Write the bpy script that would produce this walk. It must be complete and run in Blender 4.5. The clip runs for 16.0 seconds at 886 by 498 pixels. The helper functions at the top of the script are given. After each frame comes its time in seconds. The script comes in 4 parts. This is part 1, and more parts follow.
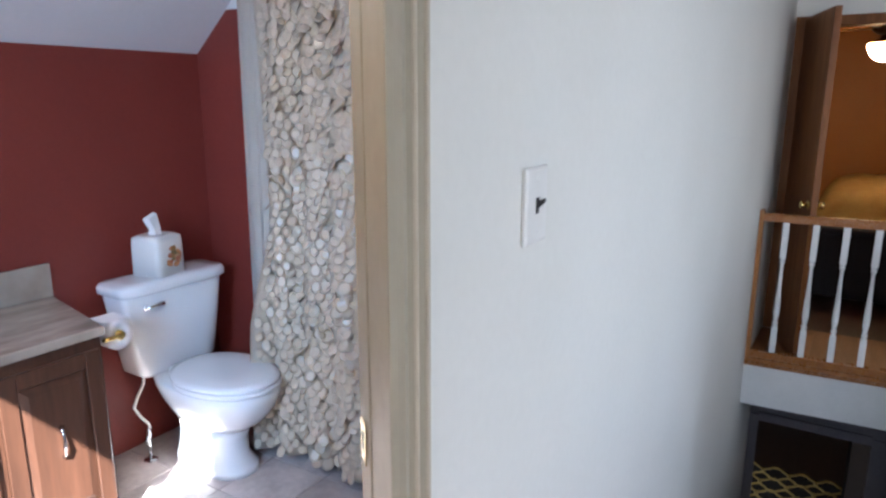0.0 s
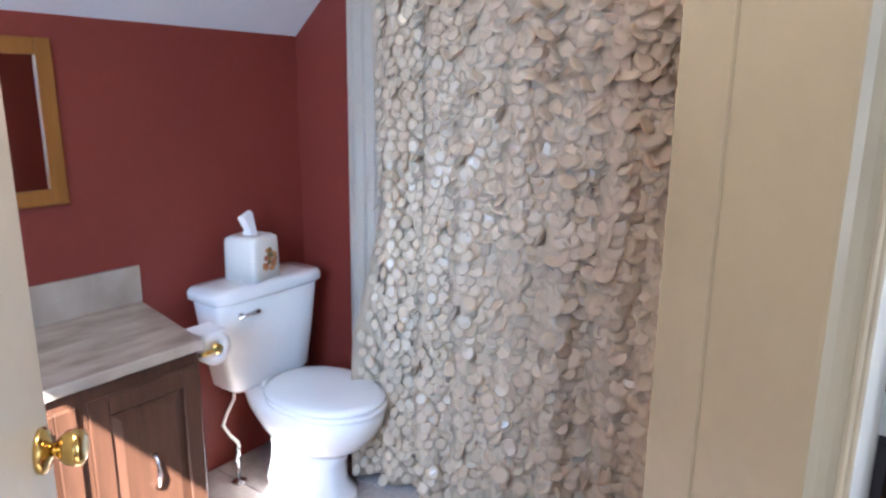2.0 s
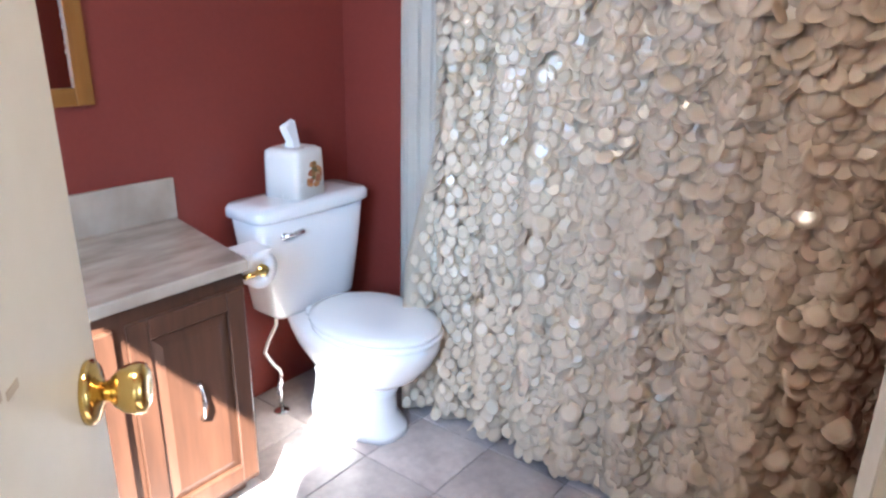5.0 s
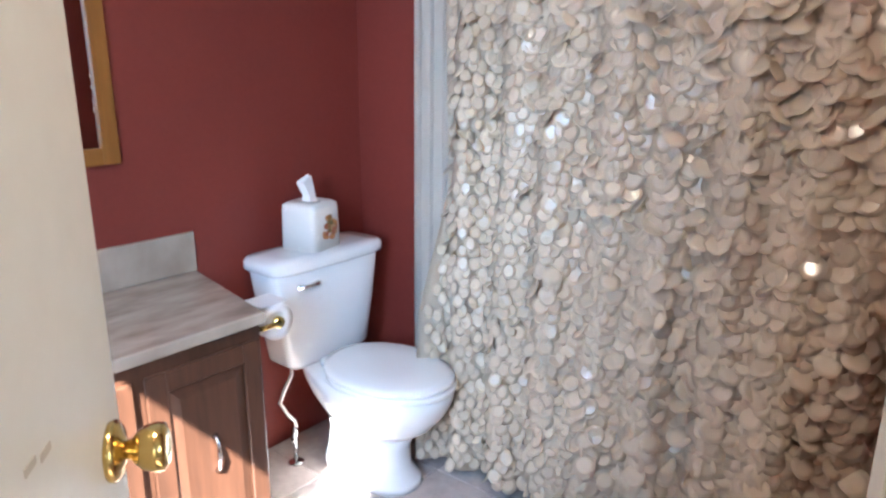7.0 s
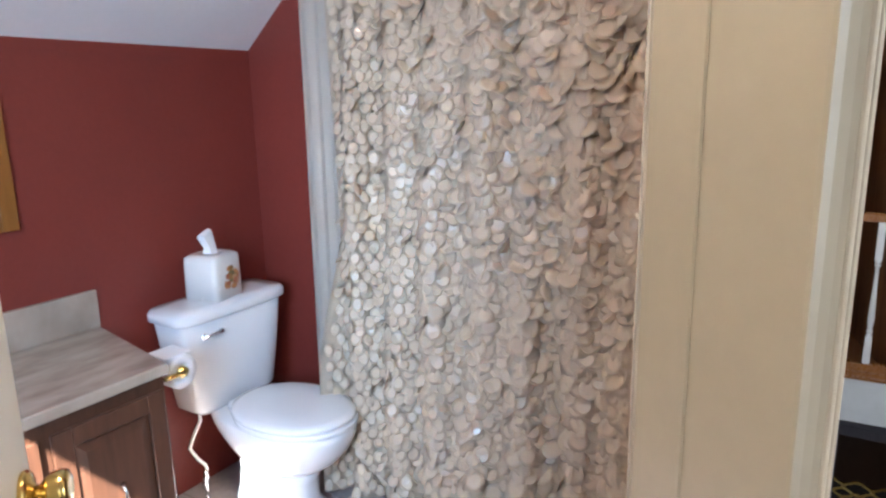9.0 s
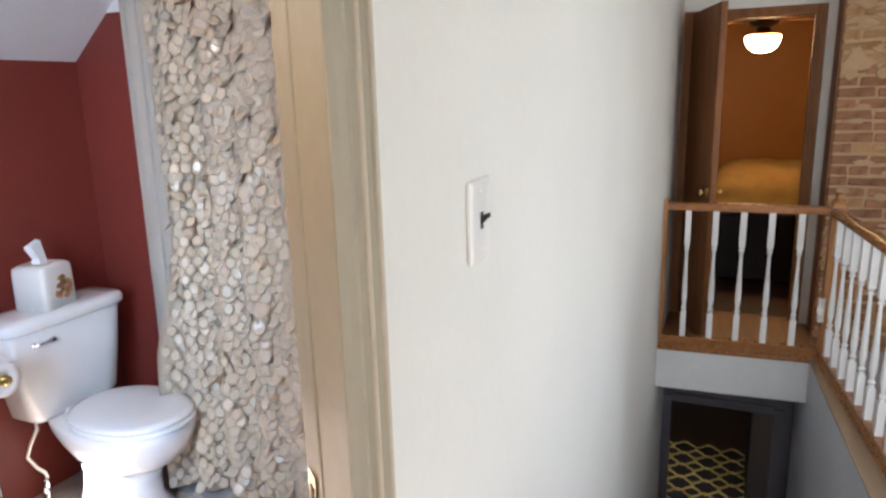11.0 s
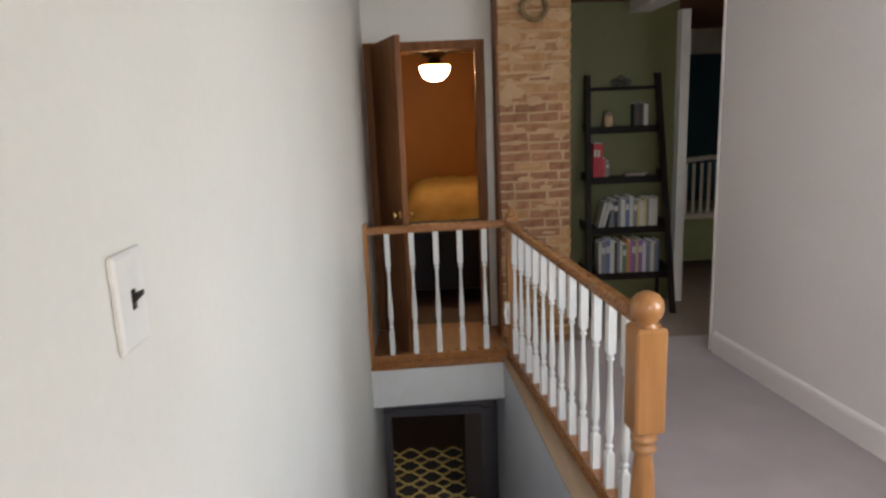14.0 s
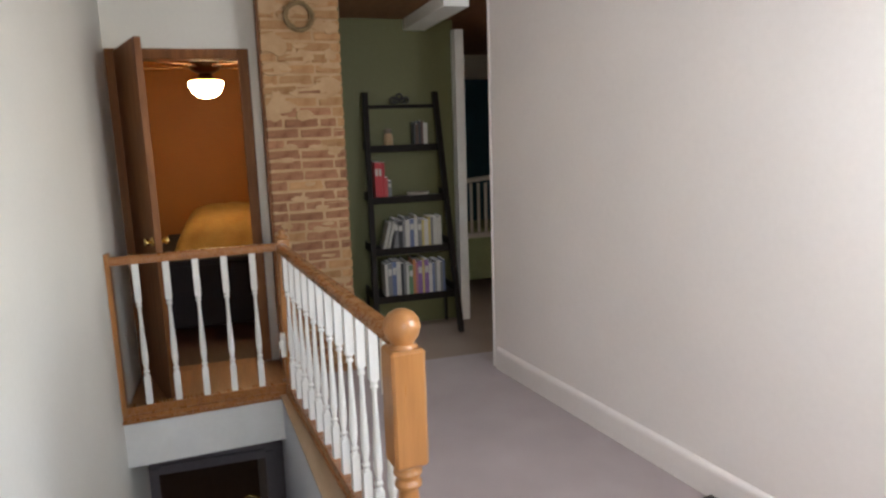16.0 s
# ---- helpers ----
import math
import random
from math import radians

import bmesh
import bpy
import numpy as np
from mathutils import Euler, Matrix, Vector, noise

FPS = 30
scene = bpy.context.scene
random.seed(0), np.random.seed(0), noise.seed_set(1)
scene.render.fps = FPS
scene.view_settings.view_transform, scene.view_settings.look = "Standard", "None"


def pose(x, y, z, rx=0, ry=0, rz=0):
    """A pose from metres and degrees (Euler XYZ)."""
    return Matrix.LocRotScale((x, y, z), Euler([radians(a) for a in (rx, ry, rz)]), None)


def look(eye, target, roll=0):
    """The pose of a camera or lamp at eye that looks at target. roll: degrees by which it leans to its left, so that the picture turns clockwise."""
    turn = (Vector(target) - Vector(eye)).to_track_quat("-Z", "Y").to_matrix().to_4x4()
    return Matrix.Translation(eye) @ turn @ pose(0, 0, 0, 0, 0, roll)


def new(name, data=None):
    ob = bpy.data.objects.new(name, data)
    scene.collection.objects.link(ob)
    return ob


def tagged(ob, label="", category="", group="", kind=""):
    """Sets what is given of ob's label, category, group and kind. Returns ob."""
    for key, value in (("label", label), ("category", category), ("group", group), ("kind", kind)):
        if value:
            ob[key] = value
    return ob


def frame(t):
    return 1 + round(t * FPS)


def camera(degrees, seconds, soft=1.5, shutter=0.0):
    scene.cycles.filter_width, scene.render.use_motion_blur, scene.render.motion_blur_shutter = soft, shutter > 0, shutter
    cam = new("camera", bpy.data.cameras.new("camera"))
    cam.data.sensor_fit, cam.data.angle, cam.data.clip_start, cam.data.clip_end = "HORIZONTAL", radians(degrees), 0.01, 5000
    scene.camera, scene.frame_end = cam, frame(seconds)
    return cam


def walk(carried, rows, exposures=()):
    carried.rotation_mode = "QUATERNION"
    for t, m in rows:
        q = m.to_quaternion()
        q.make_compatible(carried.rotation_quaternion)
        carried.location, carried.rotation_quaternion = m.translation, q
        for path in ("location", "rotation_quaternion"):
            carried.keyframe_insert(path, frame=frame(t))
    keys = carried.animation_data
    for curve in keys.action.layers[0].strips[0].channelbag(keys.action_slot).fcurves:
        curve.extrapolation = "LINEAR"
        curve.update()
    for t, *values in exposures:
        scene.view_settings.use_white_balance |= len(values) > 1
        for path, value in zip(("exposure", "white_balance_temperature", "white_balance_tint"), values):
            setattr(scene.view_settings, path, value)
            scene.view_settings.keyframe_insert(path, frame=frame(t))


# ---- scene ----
cam = camera(66.7, 16.0, soft=2.5)
PATH = [
    (0, (0.089, -0.287, 1.562), (-0.948, 1.364, 1.117), 0.1),
    (0.5, (0.014, -0.278, 1.552), (-1.093, 1.33, 1.116), 0.1),
    (1, (-0.096, -0.247, 1.553), (-1.243, 1.331, 1.112), 0.5),
    (1.5, (-0.23, -0.213, 1.558), (-1.381, 1.359, 1.104), 0.9),
    (2, (-0.345, -0.171, 1.521), (-1.494, 1.402, 1.068), 0.4),
    (2.5, (-0.456, -0.152, 1.503), (-1.576, 1.435, 1.024), 0.5),
    (3, (-0.513, -0.128, 1.476), (-1.625, 1.45, 0.953), 0.2),
    (3.5, (-0.551, -0.109, 1.445), (-1.664, 1.448, 0.867), -0.1),
    (4, (-0.583, -0.093, 1.42), (-1.702, 1.433, 0.774), 0.2),
    (6.5, (-0.604, -0.085, 1.414), (-1.818, 1.392, 0.827), 0.6),
    (7, (-0.57, -0.103, 1.444), (-1.787, 1.397, 0.925), 0.2),
    (7.5, (-0.538, -0.131, 1.479), (-1.724, 1.401, 1.005), -0.1),
    (8, (-0.507, -0.156, 1.501), (-1.642, 1.422, 1.054), -0.6),
    (10.5, (-0.085, -0.229, 1.579), (-0.956, 1.512, 1.12), -1.4),
    (11, (-0.011, -0.233, 1.581), (-0.798, 1.548, 1.127), -1.6),
    (11.5, (0.047, -0.239, 1.597), (-0.641, 1.584, 1.145), -1.7),
    (12, (0.062, -0.239, 1.608), (-0.505, 1.627, 1.166), -1.9),
    (12.5, (0.056, -0.228, 1.622), (-0.378, 1.675, 1.185), -2.0),
    (13, (0.049, -0.189, 1.621), (-0.247, 1.741, 1.19), -1.9),
    (13.5, (0.038, -0.15, 1.622), (-0.097, 1.8, 1.197), -2.1),
    (14, (0.023, -0.114, 1.619), (0.053, 1.841, 1.2), -2.3),
    (14.5, (0.001, -0.101, 1.614), (0.213, 1.845, 1.203), -2.6),
    (15, (0.019, -0.069, 1.581), (0.401, 1.854, 1.189), -2.6),
    (15.5, (0.109, -0.004, 1.55), (0.621, 1.893, 1.176), -2.2),
    (16, (0.285, 0.111, 1.517), (0.859, 1.993, 1.164), -1.8),
]
EXPOSURES = [(0.0, 3.4, 5450, 10), (1.5, 3.6, 5550, 10), (4.0, 4.0, 5650, 8), (8.0, 3.85, 5750, 8), (10.5, 3.72, 6050, 10), (12.0, 3.62, 6350, 10), (13.5, 3.48, 6350, 10), (15.0, 3.65, 6450, 10), (16.0, 3.8, 6450, 10)]
walk(cam, [(t, look(eye, target, roll)) for t, eye, target, roll in PATH], EXPOSURES)

# ---- world, sun, large lights ----
world = bpy.data.worlds.new("world")
scene.world = world
world.use_nodes = True
wn = world.node_tree.nodes
sky = wn.new("ShaderNodeTexSky")
sky.sky_type = "NISHITA"
sky.sun_disc = False
SUN_DIR = Vector((-0.74, 1.0, -1.17)).normalized()
sky.sun_elevation = math.asin(-SUN_DIR.z)
sky.sun_rotation = math.atan2(-SUN_DIR.x, -SUN_DIR.y)
world.node_tree.links.new(sky.outputs[0], wn["Background"].inputs[0])
wn["Background"].inputs[1].default_value = 0.05


def lamp(name, kind, m, energy, colour, size=None, size_y=None):
    d = bpy.data.lights.new(name, kind)
    d.energy, d.color = energy, colour
    if kind == "AREA":
        d.shape, d.size, d.size_y = "RECTANGLE", size, size_y
    elif kind == "POINT":
        d.shadow_soft_size = size
    ob = new(name, d)
    ob.matrix_world = m
    return ob


sun = lamp("sun", "SUN", look((0, 0, 0), SUN_DIR), 5.0, (1.0, 0.93, 0.82))
sun.data.angle = radians(0.5)
# daylight in the window openings
bath_sky = lamp("bath_window_light", "AREA", look((-1.02, -0.62, 1.5), (-1.3, 1.6, 0.8)), 2.5, (0.44, 0.69, 1.0), 0.6, 0.9)
bath_sky.data.spread = radians(130)
hall_sky = lamp("hall_window_light", "AREA", look((0.78, -1.02, 1.5), (1.9, 3.4, 1.3)), 1.0, (0.94, 0.97, 1.0), 0.6, 1.35)
hall_sky.data.spread = radians(110)
# Unseen side window, added and placed to brighten the long wall.
lamp("unseen_side_window_light", "AREA", look((2.19, 1.0, 1.5), (-0.4, 4.3, 0.6)), 3.0, (0.88, 0.94, 1.0), 0.85, 1.25)
# No window is built here: an unseen lamp added to brighten the far wall.
far_fill = lamp("nursery_fill_light", "AREA", look((4.4, 5.15, 1.5), (-0.4, 3.75, 0.7)), 0.35, (1.0, 0.95, 0.86), 1.0, 1.1)
far_fill.data.spread = radians(70)
# Unseen fill lamp added for the lower room; no fixture stands there.
lamp("lower_hall_fill", "POINT", pose(0.2, 6.6, -0.8), 0.5, (1.0, 0.85, 0.65), 0.1)

# ---- materials ----


def mat(name, c, c2=None, rough=0.6, metal=0.0, scale=4.0, fine=60.0, bump=0.1, grain=None, rand=0.0, sheen=0.0, transmit=0.0, coat=0.0, dist=0.004, spec=0.5):
    """Colour between c and c2 by noise at two scales, with fine relief. grain: stretch of a wood grain (x, y, z). rand: spread from piece to piece."""
    m = bpy.data.materials.new(name)
    m.use_nodes = True
    n, l = m.node_tree.nodes, m.node_tree.links
    b = n["Principled BSDF"]
    c2 = c2 or tuple(min(1, v * 0.86) for v in c)
    tc = n.new("ShaderNodeTexCoord")
    src = tc.outputs["Object"]
    if grain:
        mp = n.new("ShaderNodeMapping")
        mp.inputs["Scale"].default_value = grain
        l.new(src, mp.inputs[0])
        src = mp.outputs[0]
    big = n.new("ShaderNodeTexNoise")
    big.inputs["Scale"].default_value = scale
    big.inputs["Detail"].default_value = 5
    l.new(src, big.inputs[0])
    small = n.new("ShaderNodeTexNoise")
    small.inputs["Scale"].default_value = fine
    small.inputs["Detail"].default_value = 3
    l.new(src, small.inputs[0])
    add = n.new("ShaderNodeMath")
    add.operation = "MULTIPLY_ADD"
    add.inputs[1].default_value = 0.35
    l.new(small.outputs[0], add.inputs[0])
    l.new(big.outputs[0], add.inputs[2])
    ramp = n.new("ShaderNodeMapRange")
    ramp.inputs[1].default_value, ramp.inputs[2].default_value = 0.42, 0.92
    l.new(add.outputs[0], ramp.inputs[0])
    mix = n.new("ShaderNodeMix")
    mix.data_type = "RGBA"
    mix.inputs[6].default_value, mix.inputs[7].default_value = (*c, 1), (*c2, 1)
    l.new(ramp.outputs[0], mix.inputs[0])
    out = mix.outputs[2]
    if rand:
        oi = n.new("ShaderNodeObjectInfo")
        hsv = n.new("ShaderNodeHueSaturation")
        mr = n.new("ShaderNodeMapRange")
        mr.inputs[3].default_value, mr.inputs[4].default_value = 1 - rand, 1 + rand
        l.new(oi.outputs["Random"], mr.inputs[0])
        l.new(mr.outputs[0], hsv.inputs["Value"])
        l.new(out, hsv.inputs["Color"])
        out = hsv.outputs[0]
    l.new(out, b.inputs["Base Color"])
    rr = n.new("ShaderNodeMapRange")
    rr.inputs[3].default_value, rr.inputs[4].default_value = max(0, rough - 0.07), min(1, rough + 0.07)
    l.new(small.outputs[0], rr.inputs[0])
    l.new(rr.outputs[0], b.inputs["Roughness"])
    b.inputs["Metallic"].default_value = metal
    b.inputs["Specular IOR Level"].default_value = spec
    b.inputs["Sheen Weight"].default_value = sheen
    b.inputs["Transmission Weight"].default_value = transmit
    b.inputs["Coat Weight"].default_value = coat
    if bump:
        bp = n.new("ShaderNodeBump")
        bp.inputs["Strength"].default_value = bump
        bp.inputs["Distance"].default_value = dist
        l.new(add.outputs[0], bp.inputs["Height"])
        l.new(bp.outputs[0], b.inputs["Normal"])
    return m


def glow(name, c, strength):
    m = bpy.data.materials.new(name)
    m.use_nodes = True
    b = m.node_tree.nodes["Principled BSDF"]
    b.inputs["Base Color"].default_value = (0.9, 0.85, 0.75, 1)
    b.inputs["Emission Color"].default_value = (*c, 1)
    b.inputs["Emission Strength"].default_value = strength
    return m


M = {}
M["plaster"] = mat("plaster", (0.80, 0.78, 0.715), (0.74, 0.72, 0.655), 0.7, scale=1.6, fine=45, bump=0.12)
M["plaster_r"] = mat("plaster_warm", (0.78, 0.73, 0.70), (0.72, 0.67, 0.64), 0.75, scale=1.3, fine=40, bump=0.15)
# Greyer and bluer than the hall plaster.
M["stairwall"] = mat("stair_wall_blue_grey", (0.62, 0.63, 0.68), (0.55, 0.56, 0.62), 0.7, scale=2, fine=40, bump=0.12)
# Stair-foot surfaces: the dimness below the landing is put into this colour.
M["shaded_lowwall"] = mat("shade_darkened_taupe", (0.17, 0.15, 0.16), (0.13, 0.115, 0.125), 0.7, scale=2, fine=40, bump=0.12)
M["red"] = mat("red_wall_paint", (0.205, 0.036, 0.025), (0.175, 0.029, 0.021), 0.5, scale=2.2, fine=70, bump=0.08)
M["ceiling"] = mat("ceiling_paint", (0.72, 0.71, 0.72), (0.66, 0.65, 0.66), 0.8, scale=2, fine=50, bump=0.08)
M["cream"] = mat("cream_gloss_paint", (0.43, 0.385, 0.29), (0.375, 0.33, 0.245), 0.4, scale=3, fine=30, bump=0.08)
# Lighter than the cream of the casing.
M["bead"] = mat("pale_bead_paint", (0.57, 0.50, 0.38), (0.48, 0.415, 0.31), 0.45, scale=14, fine=60, bump=0.2)
M["doorpaint"] = mat("door_paint", (0.65, 0.62, 0.54), (0.59, 0.55, 0.475), 0.42, scale=2.5, fine=30, bump=0.07)
M["white"] = mat("white_trim_paint", (0.80, 0.79, 0.76), (0.73, 0.72, 0.69), 0.4, scale=5, fine=40, bump=0.06)
# Copy of the white trim, its colour lowered for the casing's partial shade.
M["shaded_white"] = mat("shaded_white_trim_paint", (0.60, 0.56, 0.50), (0.53, 0.49, 0.43), 0.45, scale=5, fine=40, bump=0.06)
M["porcelain"] = mat("porcelain", (0.83, 0.83, 0.83), (0.80, 0.80, 0.81), 0.12, scale=2, fine=10, bump=0.0, coat=0.4)
M["marble"] = mat("cultured_marble", (0.50, 0.425, 0.345), (0.25, 0.195, 0.15), 0.2, scale=3.2, fine=9, bump=0.0, grain=(3.2, 1.2, 1), coat=0.3)
M["vanity"] = mat("stained_vanity_wood", (0.105, 0.046, 0.026), (0.054, 0.024, 0.014), 0.36, scale=3, fine=12, bump=0.12, grain=(6, 6, 0.6))
M["brass"] = mat("polished_brass", (0.75, 0.55, 0.20), (0.65, 0.45, 0.14), 0.18, 1.0, fine=40, bump=0.02)
M["chrome"] = mat("chrome", (0.75, 0.75, 0.76), (0.65, 0.65, 0.66), 0.12, 1.0, bump=0.0)
M["paper"] = mat("tissue_paper", (0.86, 0.85, 0.85), (0.80, 0.79, 0.80), 0.9, scale=8, fine=90, bump=0.15)
M["tile"] = mat("stone_look_tile", (0.66, 0.58, 0.54), (0.36, 0.30, 0.28), 0.4, scale=6, fine=35, bump=0.1, rand=0.22)
M["grout"] = mat("grout", (0.30, 0.26, 0.24), None, 0.8, scale=10, fine=80, bump=0.2)
M["petal"] = mat("satin_petal", (0.80, 0.71, 0.57), (0.73, 0.62, 0.48), 0.33, scale=6, fine=50, bump=0.05, rand=0.05, coat=0.4, spec=0.8)
pn, pl = M["petal"].node_tree.nodes, M["petal"].node_tree.links
thin, blend = pn.new("ShaderNodeBsdfTranslucent"), pn.new("ShaderNodeMixShader")
thin.inputs[0].default_value = (0.84, 0.73, 0.59, 1)
blend.inputs[0].default_value = 0.4
pl.new(pn["Principled BSDF"].outputs[0], blend.inputs[1])
pl.new(thin.outputs[0], blend.inputs[2])
pl.new(blend.outputs[0], pn["Material Output"].inputs[0])
M["liner"] = mat("curtain_cloth", (0.76, 0.67, 0.54), (0.68, 0.58, 0.46), 0.75, scale=6, fine=120, bump=0.2)
M["liner_pale"] = mat("pale_liner_cloth", (0.78, 0.72, 0.64), (0.70, 0.64, 0.56), 0.6, scale=6, fine=120, bump=0.1)
M["edge_board"] = mat("tan_edge_board", (0.40, 0.29, 0.19), (0.31, 0.22, 0.14), 0.6, scale=3, fine=30, bump=0.15, grain=(7, 0.7, 7))
M["tub"] = mat("tub_surround", (0.80, 0.79, 0.77), None, 0.25, bump=0.02)
M["oak"] = mat("honey_oak", (0.42, 0.19, 0.06), (0.30, 0.125, 0.035), 0.3, scale=3, fine=14, bump=0.1, grain=(7, 7, 0.7), coat=0.25)
M["oak_rail"] = mat("honey_oak_rail", (0.36, 0.15, 0.045), (0.25, 0.095, 0.028), 0.28, scale=3, fine=14, bump=0.1, grain=(7, 0.7, 7), coat=0.3)
M["oak_floor"] = mat("oak_floor", (0.38, 0.18, 0.062), (0.27, 0.115, 0.038), 0.4, scale=3, fine=14, bump=0.1, grain=(7, 0.8, 7), rand=0.12)
M["doorwood"] = mat("brown_door_wood", (0.27, 0.105, 0.030), (0.155, 0.056, 0.016), 0.5, scale=3, fine=12, bump=0.1, grain=(6, 6, 0.6), spec=0.25)
M["carpet"] = mat("carpet", (0.36, 0.29, 0.285), (0.29, 0.23, 0.225), 0.95, scale=3.0, fine=260, bump=0.9, sheen=0.3)
M["carpet_b"] = mat("brown_carpet", (0.25, 0.165, 0.11), (0.20, 0.13, 0.085), 0.95, scale=3.0, fine=260, bump=0.9, sheen=0.2)
M["brick"] = mat("old_brick", (0.40, 0.205, 0.115), (0.25, 0.115, 0.062), 0.9, scale=14, fine=70, bump=0.7, rand=0.22, spec=0.2)
M["brick_pale"] = mat("limewashed_brick", (0.46, 0.28, 0.14), (0.35, 0.185, 0.082), 0.9, scale=11, fine=60, bump=0.7, rand=0.14, spec=0.2)
M["mortar"] = mat("mortar", (0.52, 0.355, 0.21), (0.40, 0.25, 0.13), 0.95, scale=9, fine=90, bump=0.8, spec=0.2)
M["green"] = mat("olive_wall_paint", (0.112, 0.108, 0.036), (0.096, 0.094, 0.031), 0.6, scale=1.6, fine=50, bump=0.1)
M["shelfwood"] = mat("espresso_wood", (0.014, 0.009, 0.007), (0.009, 0.006, 0.005), 0.6, scale=4, fine=20, bump=0.06, grain=(6, 6, 1), spec=0.15)
M["woodceil"] = mat("plank_ceiling_wood", (0.20, 0.085, 0.03), (0.13, 0.05, 0.018), 0.5, scale=3, fine=12, bump=0.1, grain=(6, 0.7, 6))
M["orange"] = mat("orange_wall_paint", (0.33, 0.125, 0.016), (0.28, 0.10, 0.013), 0.6, scale=1.6, fine=50, bump=0.1)
M["teal"] = mat("teal_wall_paint", (0.012, 0.11, 0.17), (0.008, 0.06, 0.10), 0.6, scale=1.2, fine=50, bump=0.1)
M["plate"] = mat("ivory_plastic", (0.80, 0.78, 0.73), (0.77, 0.75, 0.70), 0.35, bump=0.0)
M["black"] = mat("dark_plastic", (0.025, 0.020, 0.018), None, 0.45, bump=0.03)
M["quilt"] = mat("yellow_quilt", (0.55, 0.36, 0.11), (0.42, 0.25, 0.07), 0.9, scale=7, fine=60, bump=0.4, dist=0.02)
M["darkcloth"] = mat("dark_bed_skirt", (0.018, 0.016, 0.018), None, 0.9, scale=6, fine=80, bump=0.3)
M["fan"] = mat("fan_bronze", (0.12, 0.075, 0.04), None, 0.35, 0.7, bump=0.02)
M["bowl_glass"] = glow("lit_glass_bowl", (1.0, 0.66, 0.32), 6.8)
# Glow of the unseen fixture that brightens the bathroom.
M["diffuser"] = glow("fill_light_diffuser", (1.0, 0.80, 0.58), 8.5)
M["mirror"] = mat("mirror", (0.88, 0.88, 0.88), (0.88, 0.88, 0.88), 0.02, 1.0, bump=0.0)
M["mirror"].node_tree.nodes["Principled BSDF"].inputs["Roughness"].default_value = 0.0
for lk in list(M["mirror"].node_tree.nodes["Principled BSDF"].inputs["Roughness"].links):
    M["mirror"].node_tree.links.remove(lk)
M["mirror_frame"] = mat("gold_oak_frame", (0.288, 0.120, 0.025), (0.216, 0.084, 0.015), 0.4, scale=3, fine=14, bump=0.1, grain=(7, 7, 0.8))
M["rug_dark"] = mat("rug_charcoal", (0.035, 0.025, 0.018), None, 0.95, scale=6, fine=200, bump=0.6)
M["rug_gold"] = mat("rug_gold", (0.42, 0.27, 0.07), None, 0.95, scale=6, fine=200, bump=0.6)
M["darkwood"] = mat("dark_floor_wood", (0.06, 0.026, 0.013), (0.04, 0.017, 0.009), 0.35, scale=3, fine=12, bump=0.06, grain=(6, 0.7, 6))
M["ceramic"] = mat("ceramic_box", (0.80, 0.78, 0.74), (0.76, 0.74, 0.70), 0.25, bump=0.02)
M["straw"] = mat("straw", (0.25, 0.17, 0.08), (0.17, 0.11, 0.05), 0.9, scale=20, fine=90, bump=0.5)
M["glass"] = bpy.data.materials.new("window_glass")
M["glass"].use_nodes = True
gb = M["glass"].node_tree.nodes["Principled BSDF"]
gb.inputs["Transmission Weight"].default_value, gb.inputs["Roughness"].default_value = 1.0, 0.0


def paint(c, rough=0.55):
    key = "paint_%d_%d_%d" % tuple(round(v * 255) for v in c)
    if key not in M:
        M[key] = mat(key, c, tuple(v * 0.82 for v in c), rough, scale=12, fine=70, bump=0.05)
    return M[key]


# ---- building helpers ----


def link(name, bm, material, parent=None, smooth=False, m=None):
    me = bpy.data.meshes.new(name)
    bmesh.ops.recalc_face_normals(bm, faces=bm.faces)
    bm.to_mesh(me)
    bm.free()
    if smooth:
        for p in me.polygons:
            p.use_smooth = True
    me.materials.append(material)
    ob = new(name, me)
    if parent:
        ob.parent = parent
    if m:
        ob.matrix_basis = m
    return ob


def part(name, bm, material, parent, label="", smooth=False, m=None):
    ob = link(name, bm, material, parent, smooth, m)
    return tagged(ob, label) if label else ob


def structure(name, bm, material, label, category, smooth=False):
    return tagged(link(name, bm, material, None, smooth), label, category, kind="structure")


def thing(name, m, label, category, group=""):
    ob = new(name)
    ob.empty_display_size = 0.1
    ob.matrix_basis = m
    return tagged(ob, label, category, group)


def B(*boxes, bevel=0.0, seg=1):
    """A bmesh of boxes (x0, x1, y0, y1, z0, z1)."""
    bm = bmesh.new()
    add_boxes(bm, boxes)
    if bevel:
        bmesh.ops.bevel(bm, geom=bm.edges[:], offset=bevel, segments=seg, profile=0.7, affect="EDGES")
    return bm


def add_boxes(bm, boxes):
    for x0, x1, y0, y1, z0, z1 in boxes:
        v = [bm.verts.new((x, y, z)) for z in (z0, z1) for x, y in ((x0, y0), (x1, y0), (x1, y1), (x0, y1))]
        for f in ((3, 2, 1, 0), (4, 5, 6, 7), (0, 1, 5, 4), (1, 2, 6, 5), (2, 3, 7, 6), (3, 0, 4, 7)):
            bm.faces.new([v[i] for i in f])


